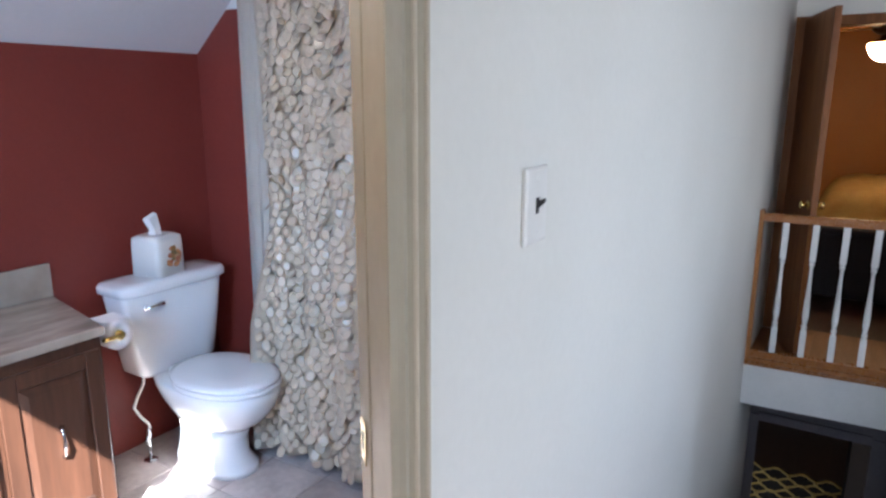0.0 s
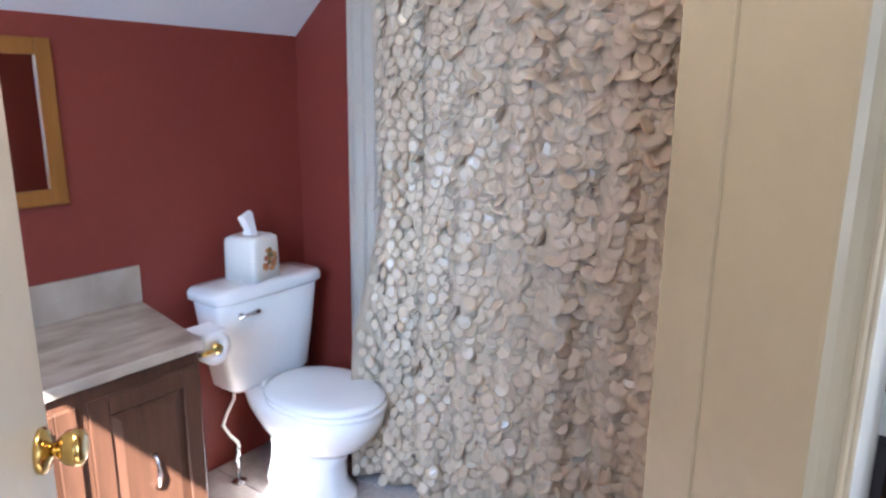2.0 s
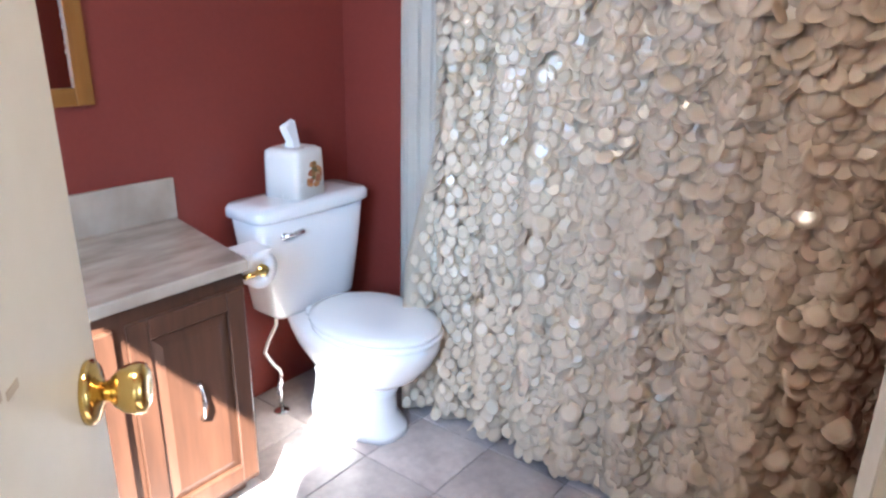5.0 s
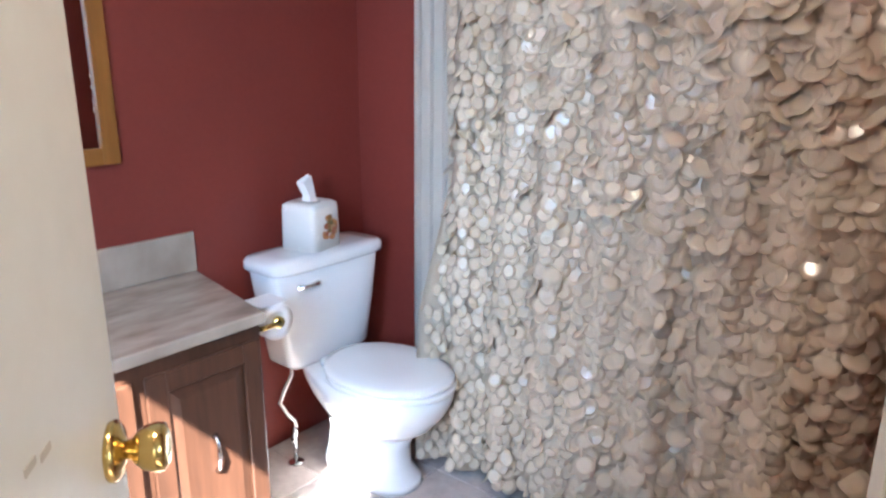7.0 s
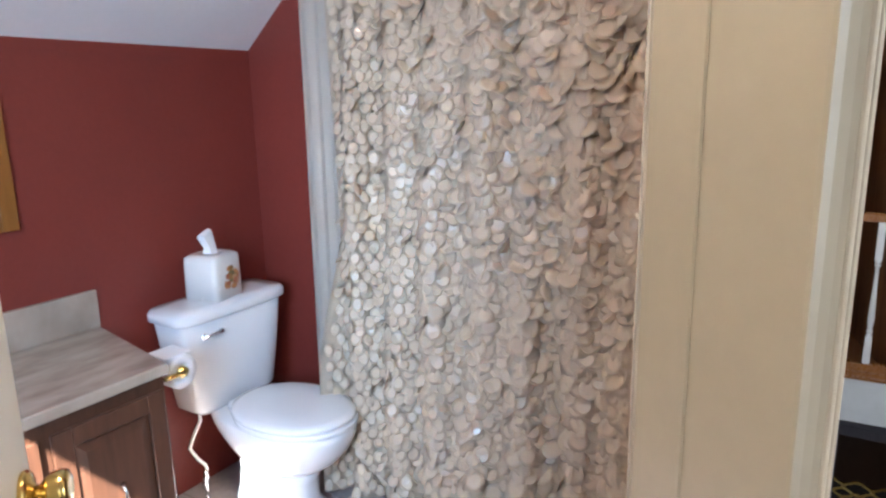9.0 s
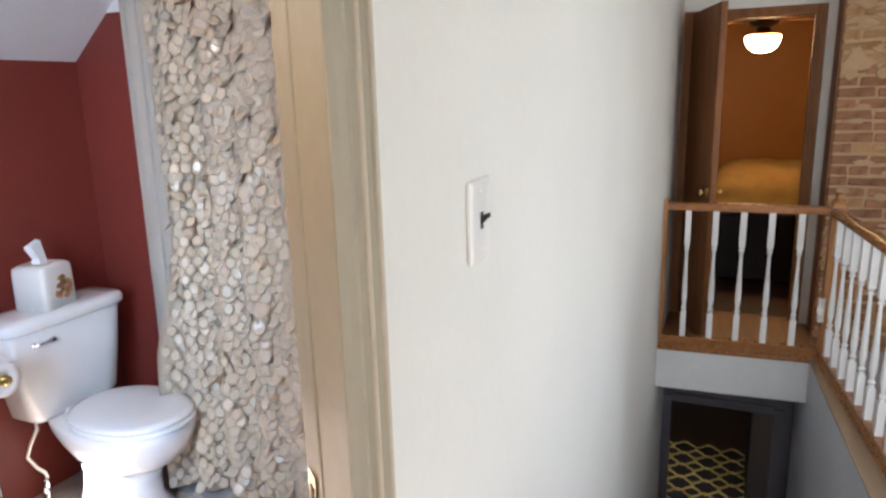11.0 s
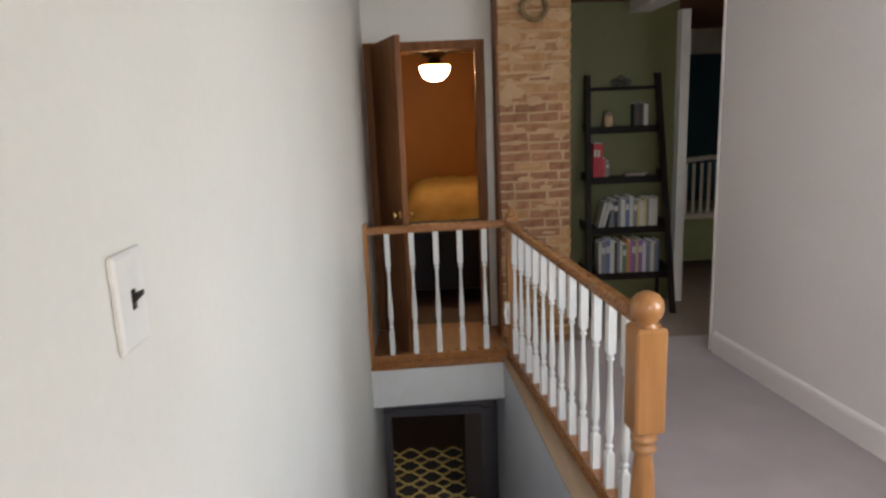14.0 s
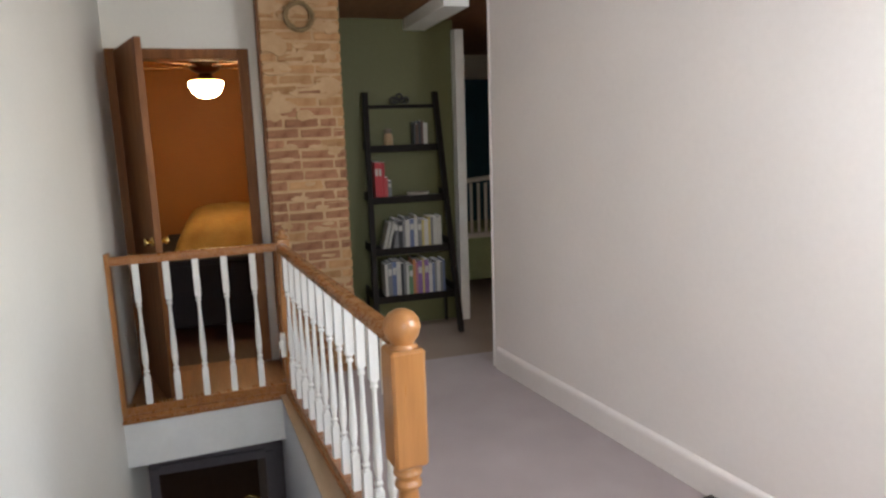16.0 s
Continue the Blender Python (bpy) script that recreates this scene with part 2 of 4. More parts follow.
def prism(pts, z0, z1, bm=None):
    """An upright prism over a plan outline."""
    bm = bm or bmesh.new()
    lo = [bm.verts.new((x, y, z0)) for x, y in pts]
    hi = [bm.verts.new((x, y, z1)) for x, y in pts]
    n = len(pts)
    bm.faces.new(lo[::-1])
    bm.faces.new(hi)
    for i in range(n):
        bm.faces.new((lo[i], lo[(i + 1) % n], hi[(i + 1) % n], hi[i]))
    return bm


def rings(loops, bm=None, cap=True):
    """A skin over loops of points."""
    bm = bm or bmesh.new()
    vs = [[bm.verts.new(p) for p in loop] for loop in loops]
    n = len(vs[0])
    for a, b in zip(vs, vs[1:]):
        for i in range(n):
            bm.faces.new((a[i], a[(i + 1) % n], b[(i + 1) % n], b[i]))
    if cap:
        bm.faces.new(vs[0][::-1])
        bm.faces.new(vs[-1])
    return bm


def oval(cx, cy, z, rx, ry, p=2.0, n=36, back=None):
    """A superellipse; back: its reach towards -x where that differs."""
    out = []
    for i in range(n):
        a = 2 * math.pi * i / n
        c, s = math.cos(a), math.sin(a)
        r = rx if c >= 0 or back is None else back
        out.append((cx + r * math.copysign(abs(c) ** (2 / p), c), cy + ry * math.copysign(abs(s) ** (2 / p), s), z))
    return out


def lathe(profile, n=20, bm=None, cx=0.0, cy=0.0):
    """profile: (radius, z) from below."""
    return rings([[(cx + r * math.cos(2 * math.pi * i / n), cy + r * math.sin(2 * math.pi * i / n), z) for i in range(n)] for r, z in profile], bm)


def tube(pts, r, n=10, bm=None):
    pts = [Vector(p) for p in pts]
    loops = []
    for i, p in enumerate(pts):
        d = (pts[min(i + 1, len(pts) - 1)] - pts[max(i - 1, 0)]).normalized()
        u = d.orthogonal().normalized() if i == 0 else (u - d * u.dot(d)).normalized()
        w = d.cross(u)
        rr = r[i] if isinstance(r, (list, tuple)) else r
        loops.append([p + rr * (math.cos(2 * math.pi * k / n) * u + math.sin(2 * math.pi * k / n) * w) for k in range(n)])
    return rings(loops, bm)


# ---- the large structure ----
XW, XB = -0.40, -0.53          # hall face and bathroom face of the long wall
BACK = -2.58                   # bathroom back wall
SIDE = 1.835                   # bathroom side wall
WEST = -0.50                   # bathroom window wall
DOOR0, DOOR1, DOORH = -0.38, 0.42, 2.03
CEIL = 2.45
FAR = 4.67                     # bedroom door wall
GREEN = 5.15
LOW = -2.55


def right_x(y):
    """The hall's right wall runs a little askew."""
    return 1.79 + (3.97 - y) * 0.145


bm = bmesh.new()
add_boxes(bm, [(XB, XW, -1.0, DOOR0, -0.2, CEIL), (XB, XW, DOOR0, DOOR1 + 0.06, DOORH, CEIL)])
prism([(XW, 0.402), (XW, FAR + 0.12), (XB, FAR + 0.12), (XB, 0.485)], LOW, CEIL, bm)
structure("wall_long", bm, M["plaster"], "white plastered hall wall beside the stairwell", "wall")
structure("wall_bath_inner", B((XB - 0.012, XB, 0.53, SIDE + 0.8, 0, 2.5), (XB - 0.012, XB, WEST, DOOR0 - 0.09, 0, 2.5), (XB - 0.012, XB, DOOR0 - 0.09, 0.53, DOORH + 0.09, 2.5)), M["red"], "dark red painted bathroom wall", "wall")
# The gap from y 0.55 to 1.45 is the unseen side window.
bm = bmesh.new()
for y0, y1, z0, z1 in ((-1.0, 0.55, -0.2, CEIL), (0.55, 1.45, -0.2, 0.85), (0.55, 1.45, 2.15, CEIL), (1.45, 3.97, -0.2, CEIL)):
    prism([(right_x(y0), y0), (right_x(y1), y1), (right_x(y1) + 0.13, y1), (right_x(y0) + 0.13, y0)], z0, z1, bm)
structure("wall_right", bm, M["plaster_r"], "bare off-white plaster hall wall", "wall")
# Unseen overhang, added only to stop sun entering by the side window.
structure("roof_eave", prism([(right_x(-1.0) + 0.13, -1.0), (right_x(3.97) + 0.13, 3.97), (right_x(3.97) + 1.0, 3.97), (right_x(-1.0) + 1.0, -1.0)], 2.3, 2.45), M["ceiling"], "unseen overhang added to keep the sun off the hall floor", "eave")
bm = bmesh.new()
loops = []
for yy in (-0.99, 3.93):
    loops.append([(right_x(yy) - d, yy, z) for d, z in ((0.0, 0.0), (0.016, 0.0), (0.016, 0.112), (0.014, 0.124), (0.009, 0.133), (0.003, 0.139), (0.0, 0.142))])
rings(loops, bm)
structure("baseboard", bm, M["plaster_r"], "low white baseboard along the hall wall", "baseboard")
# hall end wall with its window
structure("wall_hall_end", B((-0.42, 0.45, -1.15, -1.0, -0.2, CEIL), (1.1, 2.9, -1.15, -1.0, -0.2, CEIL), (0.45, 1.1, -1.15, -1.0, -0.2, 0.8), (0.45, 1.1, -1.15, -1.0, 2.2, CEIL)), M["plaster"], "white end wall of the hall around a window", "wall")
# bathroom
structure("wall_bath_back", B((BACK - 0.12, BACK, WEST - 0.12, SIDE + 0.8, -0.1, 2.4)), M["red"], "dark red painted wall behind the toilet", "wall")
structure("wall_bath_side", prism([(BACK, SIDE), (-2.236, SIDE), (-2.236, SIDE + 0.11), (BACK, SIDE + 0.11)], 0, 1.925), M["red"], "short dark red wall beside the tub", "wall")
structure("trim_tub", B((-2.236, -2.224, SIDE - 0.006, SIDE + 0.115, 0, 1.955), (BACK, -0.58, SIDE - 0.004, SIDE + 0.11, 1.925, 2.5)), M["white"], "white edge trim framing the tub alcove", "trim")
structure("wall_tub_back", B((BACK, XB, SIDE + 0.8, SIDE + 0.9, 0, 2.6)), M["tub"], "white tub surround wall", "wall")
# Unseen opening; its stepped head is cut to shape the sun patch.
structure("wall_bath_window", B((BACK, -1.36, WEST - 0.06, WEST, 0, 2.5), (-0.61, XB, WEST - 0.06, WEST, 0, 2.5), (-1.36, -0.61, WEST - 0.06, WEST, 0, 0.95), (-1.36, -0.93, WEST - 0.06, WEST, 2.02, 2.5), (-0.93, -0.61, WEST - 0.06, WEST, 2.46, 2.5)), M["red"], "dark red bathroom wall with an unseen window stepped to shape the sun", "wall")
bm = bmesh.new()
add_boxes(bm, [(-1.72, XB, WEST, SIDE + 0.8, 2.5, 2.56)])
v = [bm.verts.new(p) for y in (WEST, SIDE + 0.8) for p in ((BACK, y, 1.745), (-1.69, y, 2.5), (-1.69, y, 2.58), (BACK, y, 1.83))]
for f in ((0, 1, 2, 3), (7, 6, 5, 4), (0, 4, 5, 1), (1, 5, 6, 2), (2, 6, 7, 3), (3, 7, 4, 0)):
    bm.faces.new([v[i] for i in f])
structure("ceiling_bath", bm, M["ceiling"], "white sloping bathroom ceiling under the roof", "ceiling")
structure("floor_bath", B((BACK, XB, WEST, SIDE + 0.8, -0.1, -0.004), (XB, XW, DOOR0 + 0.02, 0.40, -0.1, -0.004)), M["grout"], "bathroom floor with stone-look tiles", "floor")
# hall floor round the stairwell
bm = prism([(XW, -1.0), (2.6, -1.0), (right_x(1.6), 1.6), (0.62, 1.6), (XW, 1.6)], -0.24, 0.0)
prism([(0.64, 1.6), (right_x(1.6), 1.6), (right_x(3.97), 3.97), (1.9, 4.25), (0.47, 4.25), (0.47, 4.0)], -0.24, 0.0, bm)
structure("floor_hall", bm, M["carpet"], "hall floor with mauve-grey carpet", "floor")
structure("floor_alcove", B((0.98, 1.95, 4.25, GREEN, -0.24, -0.002), (1.95, 4.6, 4.1, 7.6, -0.24, -0.002)), M["carpet_b"], "brown carpeted floor of the alcove", "floor")
structure("floor_landing", prism([(XW, 3.94), (0.47, 4.0), (0.47, 4.25), (0.98, 4.25), (0.98, FAR + 0.12), (XW, FAR + 0.12)], -0.24, -0.012), M["oak_floor"], "oak board landing before the bedroom", "floor")
structure("trim_fascia", prism([(XW, 3.925), (0.47, 3.985), (0.47, 4.0), (XW, 3.94)], -0.275, -0.012), M["white"], "white board across the stairwell edge", "trim")
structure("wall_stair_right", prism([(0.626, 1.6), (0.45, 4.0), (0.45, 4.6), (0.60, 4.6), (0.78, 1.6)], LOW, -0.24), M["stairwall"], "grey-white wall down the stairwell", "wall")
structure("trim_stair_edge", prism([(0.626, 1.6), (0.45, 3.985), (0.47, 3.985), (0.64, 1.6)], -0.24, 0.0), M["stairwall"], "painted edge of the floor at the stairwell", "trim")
structure("wall_stair_low", B((XW, -0.37, 4.55, 4.67, LOW, -0.25), (0.36, 0.6, 4.55, 4.67, LOW, -0.25), (-0.37, 0.36, 4.55, 4.67, -0.62, -0.25)), M["shaded_lowwall"], "wall with a doorway at the stair foot", "wall")
structure("ceiling_stair_low", prism([(XW, 3.94), (0.6, 4.01), (0.6, 4.55), (XW, 4.55)], -0.275, -0.24), M["shaded_lowwall"], "underside of the landing", "ceiling")
structure("floor_lower", B((-2.5, 2.5, 1.2, 9.5, LOW - 0.1, LOW)), M["darkwood"], "dark wooden floor of the lower storey", "floor")
structure("wall_lower", B((-2.5, 2.5, 9.4, 9.5, LOW, -0.3), (-2.5, -2.4, 4.67, 9.4, LOW, -0.3), (2.4, 2.5, 4.67, 9.4, LOW, -0.3)), M["darkwood"], "plain walls of the lower room in the dark floor wood", "wall")
structure("ceiling_lower", B((-2.5, 2.5, 4.67, 9.5, -0.34, -0.26)), M["stairwall"], "ceiling of the lower room", "ceiling")
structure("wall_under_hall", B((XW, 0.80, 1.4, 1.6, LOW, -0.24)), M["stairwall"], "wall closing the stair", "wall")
# bedroom door wall, bedroom
structure("wall_bedroom", B((XW, -0.345, FAR, FAR + 0.12, -0.2, CEIL), (0.385, 0.99, FAR, FAR + 0.12, -0.2, CEIL), (-0.345, 0.385, FAR, FAR + 0.12, 2.0, CEIL)), M["plaster"], "white wall around the bedroom door", "wall")
structure("wall_green", B((0.98, 1.95, GREEN, GREEN + 0.1, -0.2, CEIL), (0.97, 1.02, FAR + 0.0, GREEN, -0.2, CEIL)), M["green"], "olive green alcove wall behind the shelf", "wall")
structure("wall_bedroom_back", B((-2.2, 1.6, 8.4, 8.5, 0, CEIL)), M["orange"], "burnt orange bedroom wall behind the bed", "wall")
structure("wall_bedroom_west", B((-2.3, -2.2, FAR + 0.12, 8.5, 0, CEIL)), M["orange"], "burnt orange bedroom side wall", "wall")
structure("wall_bedroom_east", B((0.88, 0.97, FAR + 0.12, 8.4, 0, CEIL)), M["orange"], "burnt orange bedroom wall by the chimney", "wall")
structure("wall_bedroom_inner", B((-2.2, -0.345, FAR + 0.12, FAR + 0.13, 0, CEIL), (0.385, 0.9, FAR + 0.12, FAR + 0.13, 0, CEIL), (-0.345, 0.385, FAR + 0.12, FAR + 0.13, 2.0, CEIL)), M["orange"], "burnt orange bedroom wall at the door", "wall")
structure("floor_bedroom", B((-2.2, 0.9, FAR + 0.12, 8.5, -0.24, -0.012)), M["darkwood"], "dark wooden bedroom floor", "floor")
# The lamp's warm light on this ceiling is given by the orange colour.
structure("ceiling_bedroom", B((-2.3, 0.97, FAR, 8.5, 2.36, 2.5)), M["orange"], "bedroom ceiling coloured orange for the lamp's warm light", "ceiling")
# nursery
structure("wall_nursery", B((1.02, 4.6, 7.5, 7.6, 0, CEIL), (4.5, 4.6, 3.0, 7.6, 0, CEIL), (2.08, 4.6, 2.95, 3.05, 0, CEIL)), M["plaster"], "white walls of the room beyond", "wall")
structure("wall_nursery_teal", B((1.83, 4.5, 7.49, 7.5, 0, 2.05)), M["teal"], "teal painted lower wall of the room beyond", "wall")
structure("wall_nursery_side", B((1.02, 1.83, GREEN + 0.1, 7.5, 0, CEIL)), M["plaster"], "white side wall of the room beyond", "wall")
# ceilings
structure("ceiling_hall", B((XW, 2.9, -1.15, 4.25, CEIL, CEIL + 0.04), (XW, 0.99, 4.25, FAR + 0.12, CEIL, CEIL + 0.1)), M["ceiling"], "white hall ceiling", "ceiling")
structure("ceiling_alcove", B((0.98, 4.6, 4.25, 7.6, 2.32, 2.42), (2.08, 4.6, 2.95, 4.25, 2.32, 2.42)), M["woodceil"], "brown plank ceiling of the alcove", "ceiling")
structure("trim_beam", prism([(1.57, 4.15), (1.73, 4.15), (1.73, 5.15), (1.57, 5.15)], 2.24, 2.45), M["white"], "white painted beam under the plank ceiling", "beam")
structure("trim_alcove_post", B((1.935, 2.005, GREEN - 0.09, GREEN + 0.11, 0, 2.24)), M["white"], "white casing at the end of the green wall", "trim")
structure("trim_wall_corner", prism([(right_x(3.97) - 0.006, 3.972), (right_x(3.97) - 0.006, 3.992), (right_x(3.97) + 0.14, 3.992), (right_x(3.97) + 0.14, 3.972)], 0, 2.3), M["plaster_r"], "white trim on the wall's end", "trim")

# ---- bathroom doorway ----


JX0, JY0, JX1, JY1 = -0.396, 0.356, -0.555, 0.492     # the latch jamb stands a little splayed
outline = [(XW, 0.412), (-0.370, 0.410), (-0.368, 0.402), (-0.376, 0.395), (-0.372, 0.388), (-0.373, 0.380), (-0.380, 0.376), (-0.379, 0.368), (-0.386, 0.362), (-0.392, 0.354), (JX0, JY0), (JX1, JY1), (XB - 0.012, 0.51), (XB - 0.002, 0.484), (XW - 0.002, 0.40)]
structure("trim_door_latch", prism(outline, 0.0, DOORH), M["cream"], "cream painted moulded door casing and jamb", "trim")
for x, y in ((-0.3685, 0.4045), (-0.3725, 0.3835)):
    structure("trim_door_bead", tube([(x, y, 0.0), (x, y, DOORH)], 0.004), M["bead"], "pale bead on the door casing", "trim")
structure("trim_door_hinge", B((XB - 0.012, XW, DOOR0, DOOR0 + 0.02, 0, DOORH), (XW, XW + 0.022, DOOR0 - 0.045, DOOR0 + 0.01, 0, DOORH), bevel=0.003), M["cream"], "cream painted hinge jamb", "trim")
structure("trim_door_head", B((XB - 0.012, XW, DOOR0 + 0.02, DOOR1 + 0.06, DOORH - 0.02, DOORH - 0.001), (XW, XW + 0.024, DOOR0 - 0.045, 0.412, DOORH, DOORH + 0.07), bevel=0.003), M["cream"], "cream painted door head", "trim")
structure("trim_door_return", prism([(XB - 0.013, 0.512), (-0.553, 0.500), (-0.596, 0.630), (XB - 0.013, 0.620)], 0, DOORH + 0.09), M["cream"], "cream painted splayed return of the door jamb", "trim")
bm = prism([(XB - 0.013, 0.6215), (-0.5985, 0.6315), (-0.613, 0.678), (-0.610, 0.684), (-0.596, 0.690), (XB - 0.013, 0.650)], 0, DOORH + 0.09)
structure("trim_door_bath", bm, M["shaded_white"], "white splayed casing on the bathroom side, toned down for shade", "trim")
structure("trim_door_bath_head", B((XB - 0.034, XB - 0.013, DOOR0 - 0.085, DOOR0 + 0.012, 0, DOORH + 0.09), (XB - 0.034, XB - 0.013, DOOR0 + 0.012, 0.512, DOORH, DOORH + 0.09), bevel=0.004), M["shaded_white"], "white casing on the bathroom side, toned down for shade", "trim")

JN = Vector((-0.65, -0.76))


def jamb_point(u, off):
    """A place along the latch jamb, set off into the doorway."""
    return (JX0 + (JX1 - JX0) * u + JN.x * off, JY0 + (JY1 - JY0) * u + JN.y * off)


structure("trim_door_stop", prism([jamb_point(0.60, 0.0005), jamb_point(0.61, 0.0025), jamb_point(0.65, 0.003), jamb_point(0.97, 0.003), jamb_point(0.97, 0.0005)], 0.0, DOORH - 0.02), M["cream"], "cream painted stop strip on the door jamb", "trim")
sx_, sy_ = jamb_point(0.80, 0.0047)
strike = thing("strike_plate", pose(sx_, sy_, 1.035, 0, 0, -40.6), "worn brass strike plate let into the door jamb", "hardware")
part("plate", B((-0.018, 0.018, -0.0016, 0.0, -0.036, 0.036), bevel=0.0006), M["brass"], strike)
part("latch_hole", B((-0.008, 0.008, -0.0024, -0.0017, -0.015, 0.015)), M["black"], strike, "dark latch hole")
for z in (-0.027, 0.027):
    part("screw", lathe([(0.003, -0.0008), (0.003, 0.0004), (0.001, 0.0008)], 8), M["chrome"], strike, "", True, pose(0, -0.0018, z, 90, 0, 0))


def knob_parts(door, x, z, side, face):
    """A ball knob with its rosette on a door leaf's face; side: the way it points along local y."""
    m = pose(x, face, z, -90 * side, 0, 0)
    part("rosette", lathe([(0.026, 0.0), (0.027, 0.004), (0.023, 0.008), (0.014, 0.010), (0.010, 0.012)], 24), M["brass"], door, "round brass rosette", True, m)
    part("knob", lathe([(0.008, 0.010), (0.009, 0.017), (0.014, 0.021), (0.0195, 0.028), (0.0215, 0.037), (0.0205, 0.044), (0.014, 0.047), (0.008, 0.046)], 24), M["brass"], door, "polished brass door knob", True, m)


leaf_turn = 141.2
bath_door = thing("bathroom_door", pose(XB - 0.02, DOOR0 + 0.02, 0, 0, 0, leaf_turn), "cream painted flush bathroom door standing open", "door")
part("leaf", B((0.0, 0.775, -0.0175, 0.0175, 0.012, 2.0), bevel=0.002), M["doorpaint"], bath_door)
knob_parts(bath_door, 0.738, 1.125, -1, -0.0175)
knob_parts(bath_door, 0.738, 1.125, 1, 0.0175)
part("latch_plate", B((0.7752, 0.7765, -0.012, 0.012, 1.095, 1.155)), M["brass"], bath_door, "brass latch plate on the door edge")
for z in (0.2, 1.0, 1.8):
    part("hinge", tube([(-0.004, 0.022, z - 0.045), (-0.004, 0.022, z + 0.045)], 0.006), M["brass"], bath_door, "brass butt hinge")
for x, z in ((0.60, 1.20), (0.575, 1.205)):
    part("chip", B((x, x + 0.018, -0.0183, -0.0176, z, z + 0.006)), paint((0.50, 0.43, 0.33)), bath_door, "small chipped spot in the paint")

# light switch on the hall wall
switch = thing("light_switch", pose(XW, 0.784, 1.375), "ivory toggle light switch on the hall wall", "switch")
bm = rings([[(x, -y, -z), (x, y, -z), (x, y, z), (x, -y, z)] for x, y, z in ((0.0, 0.041, 0.064), (0.004, 0.041, 0.064), (0.0042, 0.045, 0.068), (0.008, 0.044, 0.067), (0.0105, 0.039, 0.062))])
part("cover_plate", bm, M["plate"], switch)
part("slot", B((0.0104, 0.0112, -0.0065, 0.0065, -0.014, 0.014)), M["black"], switch, "dark slot of the switch")
part("toggle", rings([[(0.011, -0.0045, -0.006), (0.011, 0.0045, -0.006), (0.011, 0.0045, 0.008), (0.011, -0.0045, 0.008)], [(0.025, -0.003, 0.007), (0.025, 0.003, 0.007), (0.025, 0.003, 0.014), (0.025, -0.003, 0.014)]]), M["black"], switch, "dark brown toggle lever")
for z in (-0.048, 0.048):
    part("screw", lathe([(0.0032, 0.010), (0.0030, 0.0115), (0.001, 0.012)], 8), M["plate"], switch, "", True, pose(0, 0, z, 0, 90, 0))

# ---- toilet ----
toilet = thing("toilet", pose(BACK + 0.025, 1.45, 0), "white two-piece porcelain toilet with closed lid", "toilet")
part("pedestal", rings([oval(0.40, 0, 0.0, 0.20, 0.115, 2.6, back=0.22), oval(0.40, 0, 0.03, 0.195, 0.112, 2.6, back=0.22), oval(0.39, 0, 0.07, 0.165, 0.095, 2.4, back=0.2), oval(0.40, 0, 0.15, 0.155, 0.092, 2.3, back=0.2), oval(0.42, 0, 0.22, 0.17, 0.105, 2.2, back=0.23)]), M["porcelain"], toilet, "", True)
part("bowl", rings([oval(0.42, 0, 0.205, 0.17, 0.105, 2.2, back=0.24), oval(0.44, 0, 0.25, 0.215, 0.135, 2.2, back=0.28), oval(0.455, 0, 0.31, 0.25, 0.168, 2.2, back=0.33), oval(0.46, 0, 0.36, 0.268, 0.185, 2.2, back=0.36), oval(0.46, 0, 0.395, 0.272, 0.188, 2.2, back=0.37), oval(0.46, 0, 0.405, 0.262, 0.18, 2.2, back=0.365)]), M["porcelain"], toilet, "", True)
part("seat", rings([oval(0.47, 0, 0.405, 0.265, 0.185, 2.1, back=0.215), oval(0.47, 0, 0.410, 0.273, 0.192, 2.1, back=0.22), oval(0.47, 0, 0.420, 0.273, 0.192, 2.1, back=0.22), oval(0.47, 0, 0.425, 0.265, 0.186, 2.1, back=0.215)]), M["porcelain"], toilet, "white toilet seat", True)
part("lid", rings([oval(0.465, 0, 0.427, 0.262, 0.184, 2.1, back=0.225), oval(0.465, 0, 0.432, 0.272, 0.191, 2.1, back=0.23), oval(0.465, 0, 0.443, 0.268, 0.188, 2.1, back=0.228), oval(0.465, 0, 0.450, 0.235, 0.165, 2.1, back=0.20), oval(0.465, 0, 0.452, 0.12, 0.09, 2.1, back=0.1)]), M["porcelain"], toilet, "closed white toilet lid", True)
part("tank", rings([oval(0.125, 0, 0.40, 0.075, 0.175, 5, 48), oval(0.125, 0, 0.42, 0.085, 0.197, 5, 48), oval(0.125, 0, 0.60, 0.093, 0.226, 5.5, 48), oval(0.125, 0, 0.768, 0.098, 0.246, 6, 48)]), M["porcelain"], toilet, "", True)
part("tank_lid", rings([oval(0.127, 0, 0.766, 0.103, 0.252, 6, 48), oval(0.127, 0, 0.774, 0.112, 0.264, 6, 48), oval(0.127, 0, 0.800, 0.112, 0.264, 6, 48), oval(0.127, 0, 0.813, 0.104, 0.254, 6, 48), oval(0.127, 0, 0.817, 0.07, 0.19, 5, 48)]), M["porcelain"], toilet, "white porcelain tank lid", True)
part("flush_lever", rings([oval(0, 0, 0.0, 0.012, 0.012, 2, 12), oval(0, 0, 0.008, 0.012, 0.012, 2, 12)]), M["chrome"], toilet, "chrome flush lever", True, pose(0.222, -0.16, 0.715, 0, 90, 0))
part("lever_arm", tube([(0.234, -0.165, 0.715), (0.238, -0.13, 0.717), (0.236, -0.085, 0.719)], [0.008, 0.007, 0.010]), M["chrome"], toilet, "chrome lever arm", True)
